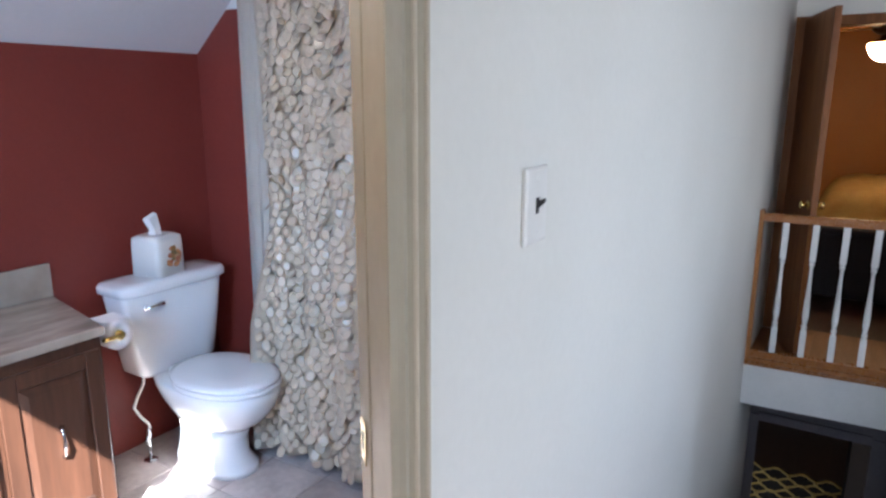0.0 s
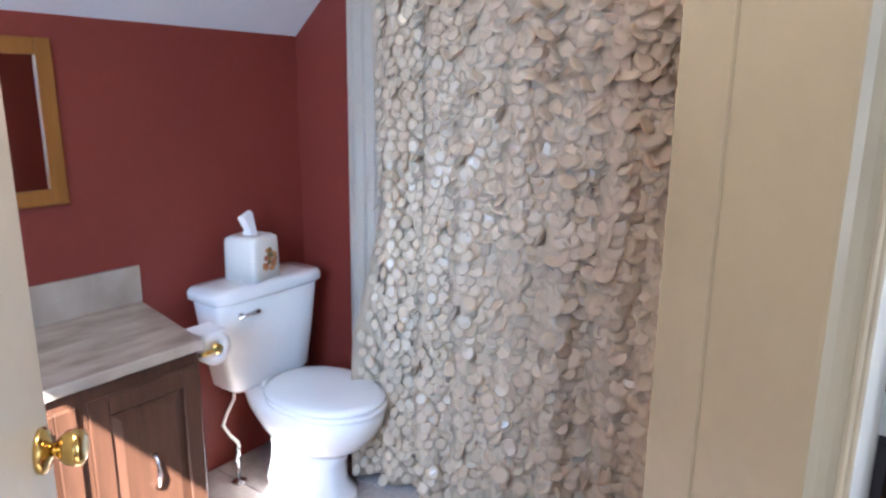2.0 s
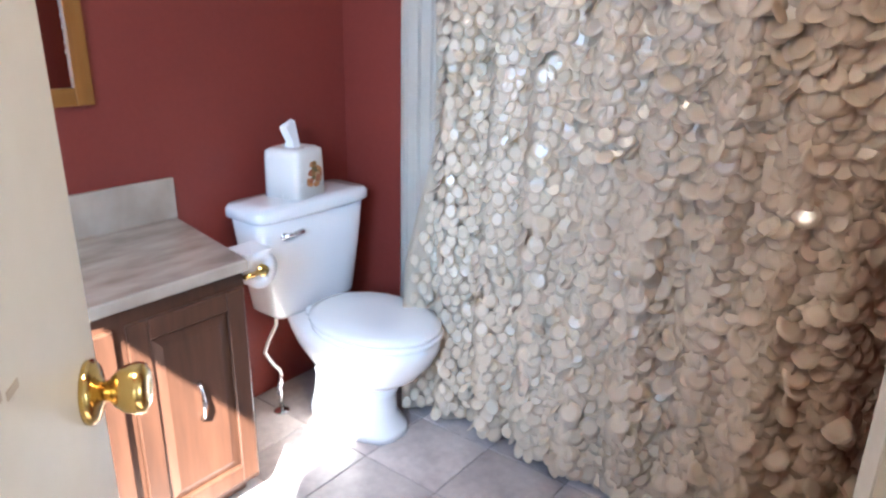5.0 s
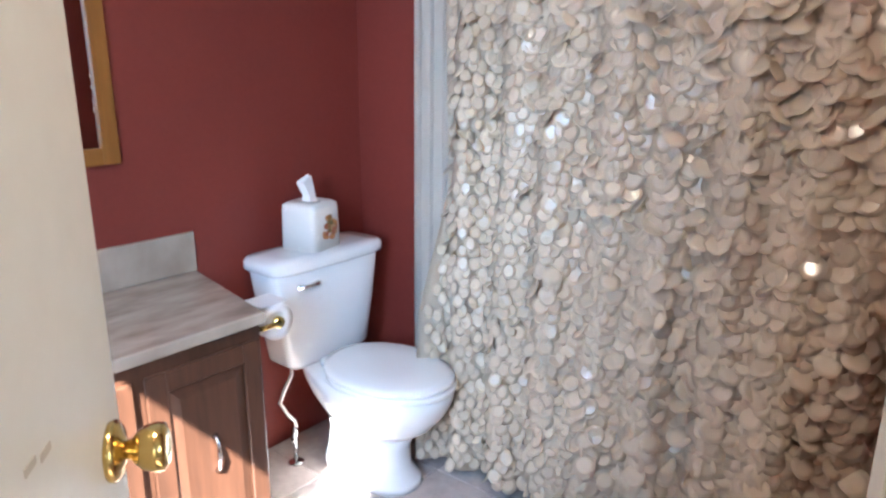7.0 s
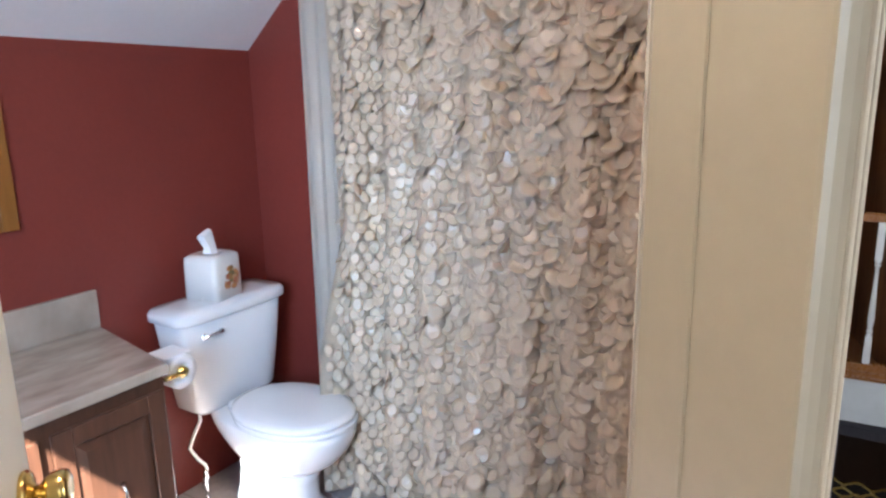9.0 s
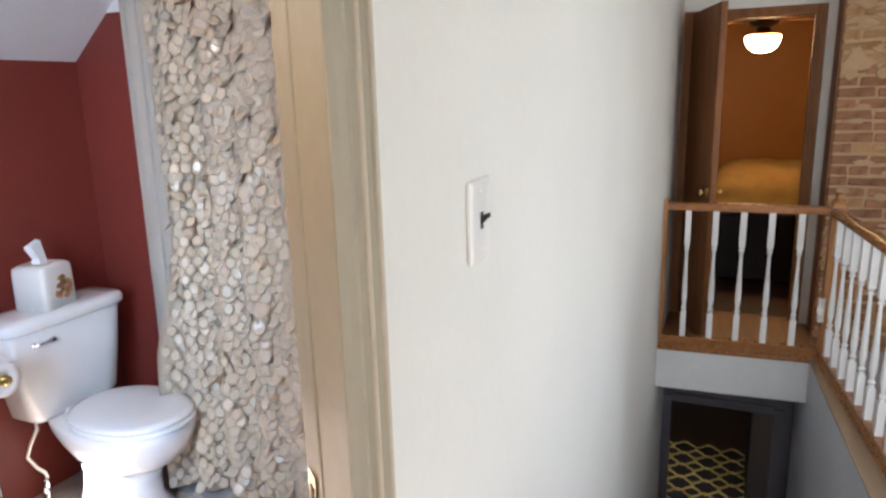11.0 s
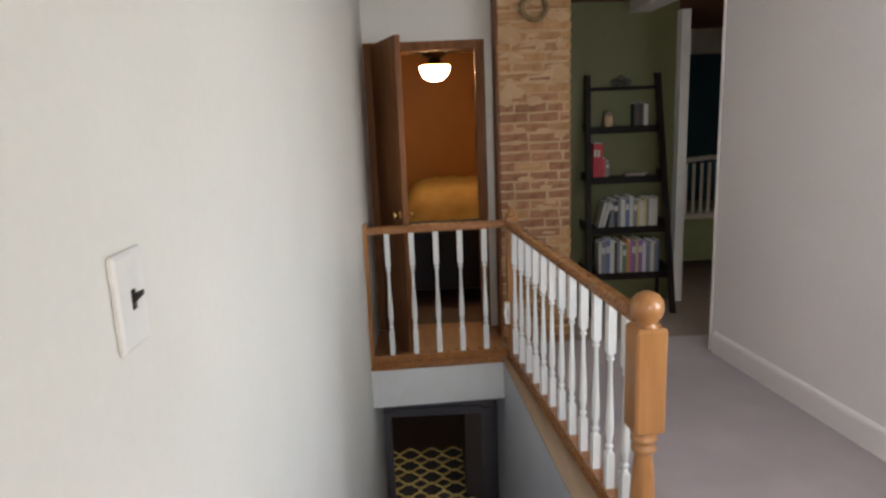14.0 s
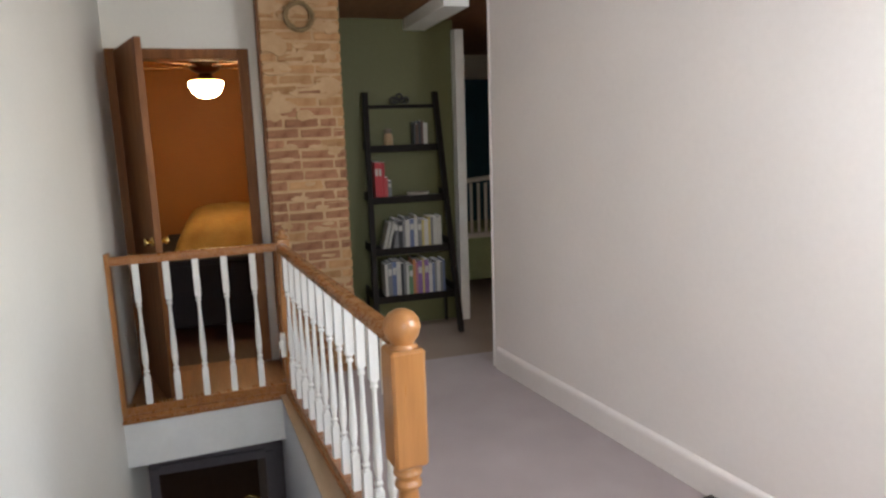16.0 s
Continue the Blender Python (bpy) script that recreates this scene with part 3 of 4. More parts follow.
for y in (-0.07, 0.07):
    part("hinge_cap", rings([oval(0.245, y, 0.405, 0.02, 0.024, 3, 16), oval(0.245, y, 0.428, 0.02, 0.024, 3, 16), oval(0.245, y, 0.436, 0.012, 0.016, 3, 16)]), M["porcelain"], toilet, "white seat hinge cap", True)
for y in (-0.108, 0.108):
    part("bolt_cap", lathe([(0.014, 0.02), (0.013, 0.034), (0.007, 0.041)], 12, None, 0.40, y), M["porcelain"], toilet, "white bolt cap", True)
part("supply_line", tube([(0.14, -0.15, 0.405), (0.14, -0.152, 0.36), (0.12, -0.175, 0.30), (0.105, -0.185, 0.25), (0.12, -0.165, 0.20), (0.135, -0.145, 0.17), (0.135, -0.14, 0.145)], 0.0065), M["plate"], toilet, "white plastic supply hose", True)
valve = thing("water_valve", pose(BACK + 0.16, 1.30, 0.0), "chrome shut-off valve on the floor beside the toilet", "valve")
part("riser", tube([(0, 0, 0.0), (0, 0, 0.12)], 0.007), M["chrome"], valve, "", True)
part("body", lathe([(0.012, 0.09), (0.013, 0.12), (0.010, 0.148)], 12), M["chrome"], valve, "", True)
part("handle", rings([oval(0, 0, 0.018, 0.017, 0.010, 2, 16), oval(0, 0, 0.030, 0.017, 0.010, 2, 16)]), M["chrome"], valve, "oval chrome valve handle", True, pose(0, 0, 0.105, 0, 90, -50))
part("escutcheon", lathe([(0.032, 0.0), (0.028, 0.006), (0.010, 0.010)], 16), M["chrome"], valve, "chrome floor flange", True)

# tissue box on the tank
tissue = thing("tissue_box", pose(BACK + 0.145, 1.437, 0.816, 0, 0, 12) @ Matrix.Diagonal((1.24, 1.28, 1.16, 1)), "white ceramic tissue box cover with a painted flower", "tissue box")
part("cover", rings([oval(0, 0, 0.0, 0.064, 0.064, 7, 32), oval(0, 0, 0.12, 0.062, 0.062, 7, 32), oval(0, 0, 0.138, 0.060, 0.060, 7, 32), oval(0, 0, 0.146, 0.050, 0.050, 5, 32), oval(0, 0, 0.147, 0.026, 0.022, 2, 32), oval(0, 0, 0.135, 0.024, 0.020, 2, 32)]), M["ceramic"], tissue, "", True)
random.seed(5)
for k in range(24):
    col = random.choice([(0.42, 0.14, 0.07), (0.55, 0.25, 0.10), (0.30, 0.16, 0.05), (0.16, 0.13, 0.05), (0.50, 0.30, 0.16)])
    a, r = random.uniform(0, 6.3), random.uniform(0, 0.040)
    y, z = 0.008 + r * math.cos(a) + (0.010 if k > 11 else 0), 0.045 + r * math.sin(a) + (0.022 if k > 11 else 0)
    w, h = random.uniform(0.008, 0.015), random.uniform(0.007, 0.013)
    part("painted_petal", rings([[(0.0632 + k * 0.00003, y + w * math.cos(b), z + h * math.sin(b)) for b in [i * math.pi / 4 for i in range(8)]], [(0.0642 + k * 0.00003, y + w * 0.9 * math.cos(b), z + h * 0.9 * math.sin(b)) for b in [i * math.pi / 4 for i in range(8)]]]), paint(col), tissue)
bm = rings([[(-0.016, -0.022, 0.13), (0.012, -0.012, 0.13), (0.014, 0.018, 0.13), (-0.010, 0.022, 0.13)], [(-0.008, -0.020, 0.165), (0.010, -0.012, 0.165), (0.012, 0.012, 0.165), (-0.004, 0.016, 0.165)], [(-0.006, -0.046, 0.205), (0.010, -0.036, 0.208), (0.008, 0.004, 0.222), (-0.006, 0.004, 0.222)], [(-0.002, -0.048, 0.212), (0.004, -0.038, 0.214), (0.004, -0.006, 0.228), (0.0, -0.006, 0.228)]])
part("tissue", bm, M["paper"], tissue, "white tissue pulled up through the slot")

# ---- vanity ----
VF, VR, VL, VH = -2.08, 1.055, 0.225, 0.79


def askew(bm):
    """The vanity's ends run a little out of square with the wall."""
    for vert in bm.verts:
        vert.co.y -= 0.2 * vert.co.x
    return bm


vanity = thing("vanity_cabinet", pose(BACK, VL, 0), "dark stained wooden vanity cabinet with brass pulls", "cabinet")
D, W = VF - BACK, VR - VL
part("body", askew(B((0.012, D - 0.02, 0.01, W - 0.02, 0.09, 0.765), (0.012, D - 0.08, 0.015, W - 0.025, 0.0, 0.09), bevel=0.002)), M["vanity"], vanity)
part("face_frame", askew(B((D - 0.02, D, 0.005, 0.05, 0.09, 0.757), (D - 0.02, D, W - 0.055, W - 0.012, 0.09, 0.757), (D - 0.02, D, 0.05, W - 0.055, 0.70, 0.765), (D - 0.02, D, 0.05, W - 0.055, 0.09, 0.13), (D - 0.02, D, 0.445, 0.475, 0.13, 0.70))), M["vanity"], vanity)


def vanity_door(y0, y1, pull):
    d = part("door", askew(B((D + 0.001, D + 0.019, y0, y0 + 0.055, 0.115, 0.715), (D + 0.001, D + 0.019, y1 - 0.055, y1, 0.115, 0.715), (D + 0.001, D + 0.019, y0 + 0.055, y1 - 0.055, 0.66, 0.715), (D + 0.001, D + 0.019, y0 + 0.055, y1 - 0.055, 0.115, 0.17), bevel=0.003)), M["vanity"], vanity, "dark raised-panel cabinet door")
    pts = [(y0 + 0.056, 0.171), (y1 - 0.056, 0.171), (y1 - 0.056, 0.659), (y0 + 0.056, 0.659)]
    ins = [(y0 + 0.085, 0.20), (y1 - 0.085, 0.20), (y1 - 0.085, 0.63), (y0 + 0.085, 0.63)]
    part("raised_panel", askew(rings([[(D + 0.002, *p) for p in pts], [(D + 0.007, *p) for p in pts], [(D + 0.017, *p) for p in ins]])), M["vanity"], d)
    part("pull", askew(tube([(D + 0.018, pull, 0.385), (D + 0.036, pull, 0.398), (D + 0.044, pull, 0.438), (D + 0.036, pull, 0.478), (D + 0.018, pull, 0.492)], [0.009, 0.005, 0.0075, 0.005, 0.009])), M["chrome"], d, "bowed satin metal pull", True)


vanity_door(0.10, 0.445, 0.285)
vanity_door(0.475, W - 0.022, 0.645)
top = thing("marble_countertop", pose(BACK, VL, VH), "cream cultured marble vanity top with a sink and backsplash", "countertop")
bm = bmesh.new()
n = 28
outer = [(0.0, -0.02), (D + 0.02, -0.02), (D + 0.02, W), (0.0, W)]


def edge_point(a):
    c, s_ = math.cos(a), math.sin(a)
    fx = ((D + 0.02 - 0.27) if c > 0 else 0.27) / max(abs(c), 1e-6)
    fy = ((W - 0.22) if s_ > 0 else 0.24) / max(abs(s_), 1e-6)
    f = min(fx, fy)
    return (0.27 + f * c, 0.22 + f * s_)


angles = sorted([2 * math.pi * i / n for i in range(n)] + [math.atan2(y - 0.22, x - 0.27) % (2 * math.pi) for x, y in outer])
rim = [edge_point(a) for a in angles]
hole = [(0.27 + 0.14 * math.cos(a), 0.22 + 0.19 * math.sin(a)) for a in angles]
rings([[(x, y, -0.032) for x, y in rim], [(x, y, -0.004) for x, y in rim], [(0.27 + (x - 0.27) * 0.988, 0.22 + (y - 0.22) * 0.992, 0.0) for x, y in rim], [(x, y, 0.0) for x, y in hole], [(0.27 + (x - 0.27) * 0.93, 0.22 + (y - 0.22) * 0.93, -0.012) for x, y in hole], [(0.27 + (x - 0.27) * 0.75, 0.22 + (y - 0.22) * 0.75, -0.07) for x, y in hole], [(0.27 + (x - 0.27) * 0.3, 0.22 + (y - 0.22) * 0.3, -0.10) for x, y in hole]], bm)
part("slab", askew(bm), M["marble"], top)
part("backsplash", askew(B((0.0, 0.020, -0.02, W, 0.0, 0.132), bevel=0.004, seg=2)), M["marble"], top)

roll = thing("toilet_roll", pose(BACK + 0.40, VR - 0.012, 0.715), "white toilet paper roll on a brass holder beside the vanity", "toilet paper")
bm = rings([[(x, r * math.cos(a), r * math.sin(a)) for a in [2 * math.pi * i / 28 for i in range(28)]] for x, r in ((-0.05, 0.019), (-0.05, 0.055), (0.05, 0.056), (0.05, 0.019), (-0.05, 0.019))], None, False)
part("paper", bm, M["paper"], roll, "", True)
part("sheet", B((-0.05, 0.05, 0.0545, 0.0555, -0.02, 0.02), (-0.05, 0.05, -0.052, 0.045, 0.0555, 0.0562)), M["paper"], roll, "loose end of the paper")
part("spindle", tube([(-0.075, 0, 0), (0.062, 0, 0)], 0.017, 14), M["brass"], roll, "brass spindle", True)
part("holder_arm", tube([(-0.07, 0, 0.0), (-0.07, -0.07, 0.0)], 0.008), M["brass"], roll, "brass holder arm", True)
part("holder_arm", tube([(0.062, 0, 0.0), (0.062, -0.07, 0.0)], 0.008), M["brass"], roll, "brass holder arm", True)

# mirror
mir = thing("mirror", pose(BACK, 0.215, 1.168), "gold-brown wood framed mirror on the red wall", "mirror")
MW, MH = 0.625, 0.505
part("glass", B((0.004, 0.010, 0.03, MW - 0.03, 0.03, MH - 0.03)), M["mirror"], mir)
for y0, y1, z0, z1 in ((0, 0.05, 0, MH), (MW - 0.05, MW, 0, MH), (0.05, MW - 0.05, 0, 0.05), (0.05, MW - 0.05, MH - 0.05, MH)):
    part("frame_rail", B((0.0, 0.022, y0, y1, z0, z1), bevel=0.005, seg=2), M["mirror_frame"], mir)
outlet = thing("wall_switch", pose(XB - 0.012, 1.30, 1.22), "white switch plate on the red wall", "switch")
part("cover_plate", B((-0.006, 0.0, -0.036, 0.036, -0.058, 0.058), bevel=0.002), M["plate"], outlet)
part("toggle", B((-0.018, -0.006, -0.005, 0.005, -0.004, 0.014)), M["plate"], outlet)

# tub behind the curtain
tub = thing("bathtub", pose(-1.42, SIDE + 0.40, 0), "white bathtub behind the shower curtain", "bathtub")
part("shell", rings([oval(0, 0, 0.0, 0.80, 0.37, 8, 40), oval(0, 0, 0.40, 0.82, 0.385, 8, 40), oval(0, 0, 0.42, 0.80, 0.37, 8, 40), oval(0, 0, 0.415, 0.72, 0.30, 5, 40), oval(0, 0, 0.12, 0.62, 0.22, 4, 40)]), M["tub"], tub, "", True)

# ---- shower curtain ----
random.seed(11)
CL, CR, CT, CB = -2.12, -0.60, 2.16, 0.055


def fold(x, z):
    """The curtain's y at a place: tight folds by the toilet, shallow ones further along, the free edge curling back."""
    u = (x - CL) / (CR - CL)
    tight = max(0.0, 1 - u * 2.2)
    lower = (CT - z) / CT
    y = 1.64 - 0.05 * lower + (0.010 + 0.012 * lower + 0.022 * tight) * math.sin(x * 38 + 0.5 * math.sin(z * 2.1)) + 0.018 * math.sin(x * 11 + 1.3 + 0.6 * z) * lower
    edge = -0.79 - 0.035 * max(0.0, 0.9 - z) + 0.012 * math.sin(z * 9)
    y += 1.1 * max(0.0, x - edge) * min(1.0, max(0.0, (1.35 - z) / 0.4))
    return y + 0.012 * math.sin(x * 23 + z * 3)


def spread(u, z):
    """The curtain's x: it flares to the left lower down and hangs clear of the jamb above."""
    low = min(1.0, max(0.0, (1.05 - z) / 0.45))
    left = -1.975 - 0.055 * low
    right = -0.765 + 0.155 * min(1.0, max(0.0, (1.35 - z) / 0.4))
    return left + u * (right - left)


curtain = thing("shower_curtain", pose(0, 0, 0), "cream shower curtain covered in overlapping satin petals", "curtain")
bm = bmesh.new()
nu, nz = 90, 30
grid = [[bm.verts.new((spread(i / nu, CB + (CT - CB) * j / nz), fold(spread(i / nu, CB + (CT - CB) * j / nz), CB + (CT - CB) * j / nz) + 0.012, CB + (CT - CB) * j / nz)) for i in range(nu + 1)] for j in range(nz + 1)]
for j in range(nz):
    for i in range(nu):
        bm.faces.new((grid[j][i], grid[j][i + 1], grid[j + 1][i + 1], grid[j + 1][i]))
bmesh.ops.solidify(bm, geom=bm.faces[:], thickness=0.002)
part("cloth", bm, M["liner"], curtain, "plain cream backing cloth", True)


def petal_shape(k):
    """A round satin disc hung by its upper edge; most cup or curl, some are folded over."""
    rnd = random.Random(k)
    r, n_ = (0.029, 0.031, 0.033, 0.030)[k % 4], 14
    curl, side, cup = rnd.uniform(-0.3, 1.3), rnd.uniform(-1, 1), rnd.uniform(-1.2, 1.2)
    lively = 1.0 if k % 4 == 0 else 0.4
    bend = rnd.uniform(0.5, 1.0) if k % 5 == 2 else 0.0
    ang = rnd.uniform(-0.9, 0.9)
    front, back_ = [], []

    def lift(x, z):
        along = (x * math.sin(ang) - (z + r) * math.cos(ang)) / r
        return lively * (-0.010 * curl * (z / (2 * r)) ** 2 - 0.005 * side * (x / r) - 0.006 * cup * (x / r) ** 2) - 0.024 * bend * max(0.0, along - 0.15) ** 1.3

    for i in range(n_):
        a = 2 * math.pi * i / n_
        x, z = r * math.sin(a) * (1 + 0.04 * rnd.uniform(-1, 1)), -r + r * math.cos(a)
        front.append((x, lift(x, z), z))
        back_.append((x, lift(x, z) + 0.0006, z))
    mid = [(0.5 * x, lift(0.5 * x, -r + 0.5 * (z + r)), -r + 0.5 * (z + r)) for x, d, z in front]
    verts = front + back_ + mid + [(0, lift(0, -r), -r), (0, lift(0, -r) + 0.0006, -r)]
    c = 3 * n_
    faces = []
    for i in range(n_):
        k2 = (i + 1) % n_
        faces += [(i, k2, 2 * n_ + k2, 2 * n_ + i), (2 * n_ + i, 2 * n_ + k2, c), (n_ + k2, n_ + i, c + 1), (i, n_ + i, n_ + k2, k2)]
    return verts, faces


SHAPES = [petal_shape(k) for k in range(16)]
petal_meshes = []
for verts, faces in SHAPES:
    me = bpy.data.meshes.new("petal")
    me.from_pydata(verts, [], faces)
    me.materials.append(M["petal"])
    for p in me.polygons:
        p.use_smooth = p.index % 4 < 2
    petal_meshes.append(me)
many_v, many_f, count = [], [], 0
for row in range(66):
    z = CB + 0.055 + row * 0.034
    if z > CT:
        break
    for col in range(46):
        u = 0.02 + (col + 0.5 * (row % 2) + random.uniform(-0.22, 0.22)) / 45.5
        if not 0 <= u <= 1.0:
            continue
        zz = z + random.uniform(-0.009, 0.009)
        x = spread(u, zz)
        y = fold(x, zz) - 0.002 - random.uniform(0, 0.0025)
        slope = math.degrees(math.atan((fold(x + 0.01, zz) - fold(x - 0.01, zz)) / 0.02))
        wild = random.random() < (0.2 if zz > 1.35 else 0.12)
        m = pose(x, y, zz, random.uniform(-8, -3) - (random.uniform(10, 40) if wild else 0), random.uniform(-12, 12), slope * 0.9 + random.uniform(-7, 7) + (random.uniform(-50, 50) if wild else 0))
        size = (0.74 + 0.34 * min(1.0, u * 1.7)) * random.uniform(0.9, 1.08)
        m = m @ Matrix.Diagonal((size * (0.72 + 0.28 * min(1.0, u * 2.5)), 1, size, 1))
        k = random.randrange(16)
        if -1.35 < x and 1.0 < zz < 1.75 and count < 300:
            ob = new("petal", petal_meshes[k])
            ob.parent, ob.matrix_basis = curtain, m
            count += 1
        else:
            base = len(many_v)
            many_v += [m @ Vector(p) for p in SHAPES[k][0]]
            many_f += [tuple(base + i for i in f) for f in SHAPES[k][1]]
me = bpy.data.meshes.new("petal_layer")
me.from_pydata(many_v, [], many_f)
for p in me.polygons:
    p.use_smooth = p.index % 4 < 2
me.materials.append(M["petal"])
ob = new("petal_layer", me)
ob.parent = curtain
tagged(ob, "dense layer of cream satin petals", kind="stuff")
bm = bmesh.new()
lg = [[bm.verts.new((-2.215 + 0.36 * i / 24, 1.765 + 0.012 * math.sin(i * 1.7) - 0.02 * (1 - j / 8), 0.10 + 2.04 * j / 8)) for i in range(25)] for j in range(9)]
for j in range(8):
    for i in range(24):
        bm.faces.new((lg[j][i], lg[j][i + 1], lg[j + 1][i + 1], lg[j + 1][i]))
bmesh.ops.solidify(bm, geom=bm.faces[:], thickness=0.0015)
part("liner", bm, M["liner_pale"], curtain, "plain cream inner liner", True)
# Unseen fixture, added to brighten the right half of the curtain.
bath_fill_lamp = thing("unseen_ceiling_light", pose(-0.88, 0.22, 2.5), "unseen round ceiling light added to brighten the curtain", "ceiling light")
part("base", lathe([(0.13, -0.03), (0.14, 0.0)], 28), M["white"], bath_fill_lamp, "", True)
part("diffuser", lathe([(0.02, -0.085), (0.08, -0.075), (0.115, -0.05), (0.125, -0.031)], 28), M["diffuser"], bath_fill_lamp, "frosted glass diffuser", True)
rod = thing("curtain_rod", pose(0, 0, 0), "white shower curtain rod", "curtain rod")
part("pole", tube([(BACK, 1.66, 2.19), (XB - 0.012, 1.66, 2.19)], 0.0125), M["chrome"], rod, "", True)

# ---- hall: railing and newel ----
P0, P1 = Vector((0.505, 3.965, 0)), Vector((0.728, 2.07, 0))


def baluster_mesh(bottom, top_):
    """A turned baluster: square blocks above and below, a vase and rings between."""
    bm = bmesh.new()
    q = 0.0165
    h = top_ - bottom
    lo, hi = bottom + 0.20 * h, top_ - 0.27 * h
    add_boxes(bm, [(-q, q, -q, q, bottom, lo - 0.004), (-q, q, -q, q, hi + 0.004, top_)])
    s_ = hi - lo
    lathe([(0.0165, lo - 0.006), (0.014, lo + 0.004), (0.010, lo + 0.012), (0.0165, lo + 0.022), (0.0165, lo + 0.028), (0.010, lo + 0.036), (0.013, lo + 0.06), (0.017, lo + 0.20 * s_), (0.0155, lo + 0.38 * s_), (0.011, lo + 0.62 * s_), (0.0085, lo + 0.86 * s_), (0.009, hi - 0.032), (0.0155, hi - 0.026), (0.0155, hi - 0.020), (0.010, hi - 0.012), (0.016, hi - 0.002), (0.0165, hi + 0.006)], 12, bm)
    me = bpy.data.meshes.new("baluster")
    bmesh.ops.recalc_face_normals(bm, faces=bm.faces)
    bm.to_mesh(me)
    bm.free()
    me.materials.append(M["white"])
    return me


BAL = baluster_mesh(0.075, 0.862)


def rail_run(name, a, b, label, count, shares):
    """A hand rail with a lower rail from a to b, and its balusters."""
    d = b - a
    length = d.length
    turn = math.degrees(math.atan2(d.y, d.x))
    run = thing(name, pose(a.x, a.y, 0, 0, 0, turn), label, "railing", "stair railings")
    prof = [(-0.030, 0.862), (0.030, 0.862), (0.031, 0.880), (0.026, 0.896), (0.014, 0.905), (-0.014, 0.905), (-0.026, 0.896), (-0.031, 0.880)]
    part("handrail", rings([[(x, y, z) for y, z in prof] for x in (0, length)]), M["oak_rail"], run, "honey oak handrail")
    part("lower_rail", B((0, length, -0.028, 0.028, 0.030, 0.075), (0, length, -0.034, 0.034, 0.0, 0.030), bevel=0.003), M["oak_rail"], run, "honey oak lower rail")
    for u in shares:
        ob = new("baluster", BAL)
        ob.parent, ob.matrix_basis = run, pose(length * u, 0, 0)
    return run


rail_run("side_railing", P0, P1, "oak stair railing with white turned balusters", 12, [(i + 0.6) / 12.4 for i in range(12)])
rail_run("end_railing", Vector((XW, 3.945, 0)), Vector((0.505, 4.0, 0)), "short oak railing with five white balusters", 5, [0.155, 0.322, 0.487, 0.652, 0.82])
wallpost = thing("half_post", pose(XW + 0.012, 3.945, 0), "slim oak half post against the wall", "post")
part("post", B((-0.012, 0.012, -0.03, 0.03, 0, 0.925), bevel=0.003), M["oak"], wallpost)
corner = thing("corner_post", pose(0.515, 3.985, 0), "square oak corner post of the railing", "post")
part("post", B((-0.036, 0.036, -0.036, 0.036, 0, 0.93), bevel=0.004), M["oak"], corner)
part("cap", lathe([(0.030, 0.93), (0.036, 0.937), (0.030, 0.948), (0.018, 0.955), (0.024, 0.970), (0.014, 0.985)], 16), M["oak"], corner, "small turned cap", True)
newel = thing("newel_post", pose(0.735, 2.045, 0, 0, 0, 6), "honey oak newel post with a ball top", "newel post")
part("lower_block", B((-0.055, 0.055, -0.055, 0.055, 0, 0.11), bevel=0.004), M["oak"], newel)
part("turned_shaft", lathe([(0.05, 0.11), (0.052, 0.125), (0.040, 0.14), (0.048, 0.155), (0.046, 0.20), (0.040, 0.30), (0.031, 0.385), (0.030, 0.395), (0.044, 0.405), (0.044, 0.417), (0.032, 0.425), (0.034, 0.437), (0.046, 0.445), (0.046, 0.457), (0.035, 0.465), (0.048, 0.482)], 24), M["oak"], newel, "turned lower shaft", True)
part("upper_block", B((-0.055, 0.055, -0.055, 0.055, 0.48, 0.862), bevel=0.009), M["oak"], newel)
part("ball", lathe([(0.044, 0.860), (0.046, 0.866), (0.034, 0.871), (0.036, 0.877), (0.050, 0.895), (0.0575, 0.922), (0.054, 0.948), (0.040, 0.968), (0.020, 0.979), (0.006, 0.982)], 24), M["oak"], newel, "turned ball finial", True)
structure("trim_stair_cap", prism([(0.612, 1.6), (0.437, 3.985), (0.545, 3.985), (0.70, 2.1), (0.74, 1.6)], 0.0, 0.012), M["edge_board"], "tan board along the stairwell edge", "trim")
structure("trim_landing_nosing", prism([(XW, 3.895), (0.47, 3.955), (0.47, 4.05), (XW, 3.99)], -0.0118, 0.004), M["oak_rail"], "oak nosing at the landing", "trim")
plug = thing("night_light", pose(0.475, 3.945, 0.25), "white plug-in device on the corner post", "night light")
part("body", B((-0.016, 0.016, -0.02, 0.015, 0.0, 0.14), bevel=0.005, seg=2), M["plate"], plug)
part("plug_top", B((-0.024, 0.004, -0.03, -0.005, 0.05, 0.095), bevel=0.005), M["plate"], plug)

# stairs
steps = thing("stairs", pose(0, 0, 0), "steep wooden stairs down to the lower storey", "stairs")
for i in range(12):
    z = -(i + 1) * 0.196
    part("tread", B((XW + 0.002, 0.44, 1.61 + i * 0.205, 1.61 + (i + 1) * 0.205 + 0.025, z - 0.03, z), bevel=0.004), M["darkwood"], steps)
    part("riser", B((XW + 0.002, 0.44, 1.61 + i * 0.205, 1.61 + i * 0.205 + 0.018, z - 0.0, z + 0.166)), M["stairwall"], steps)

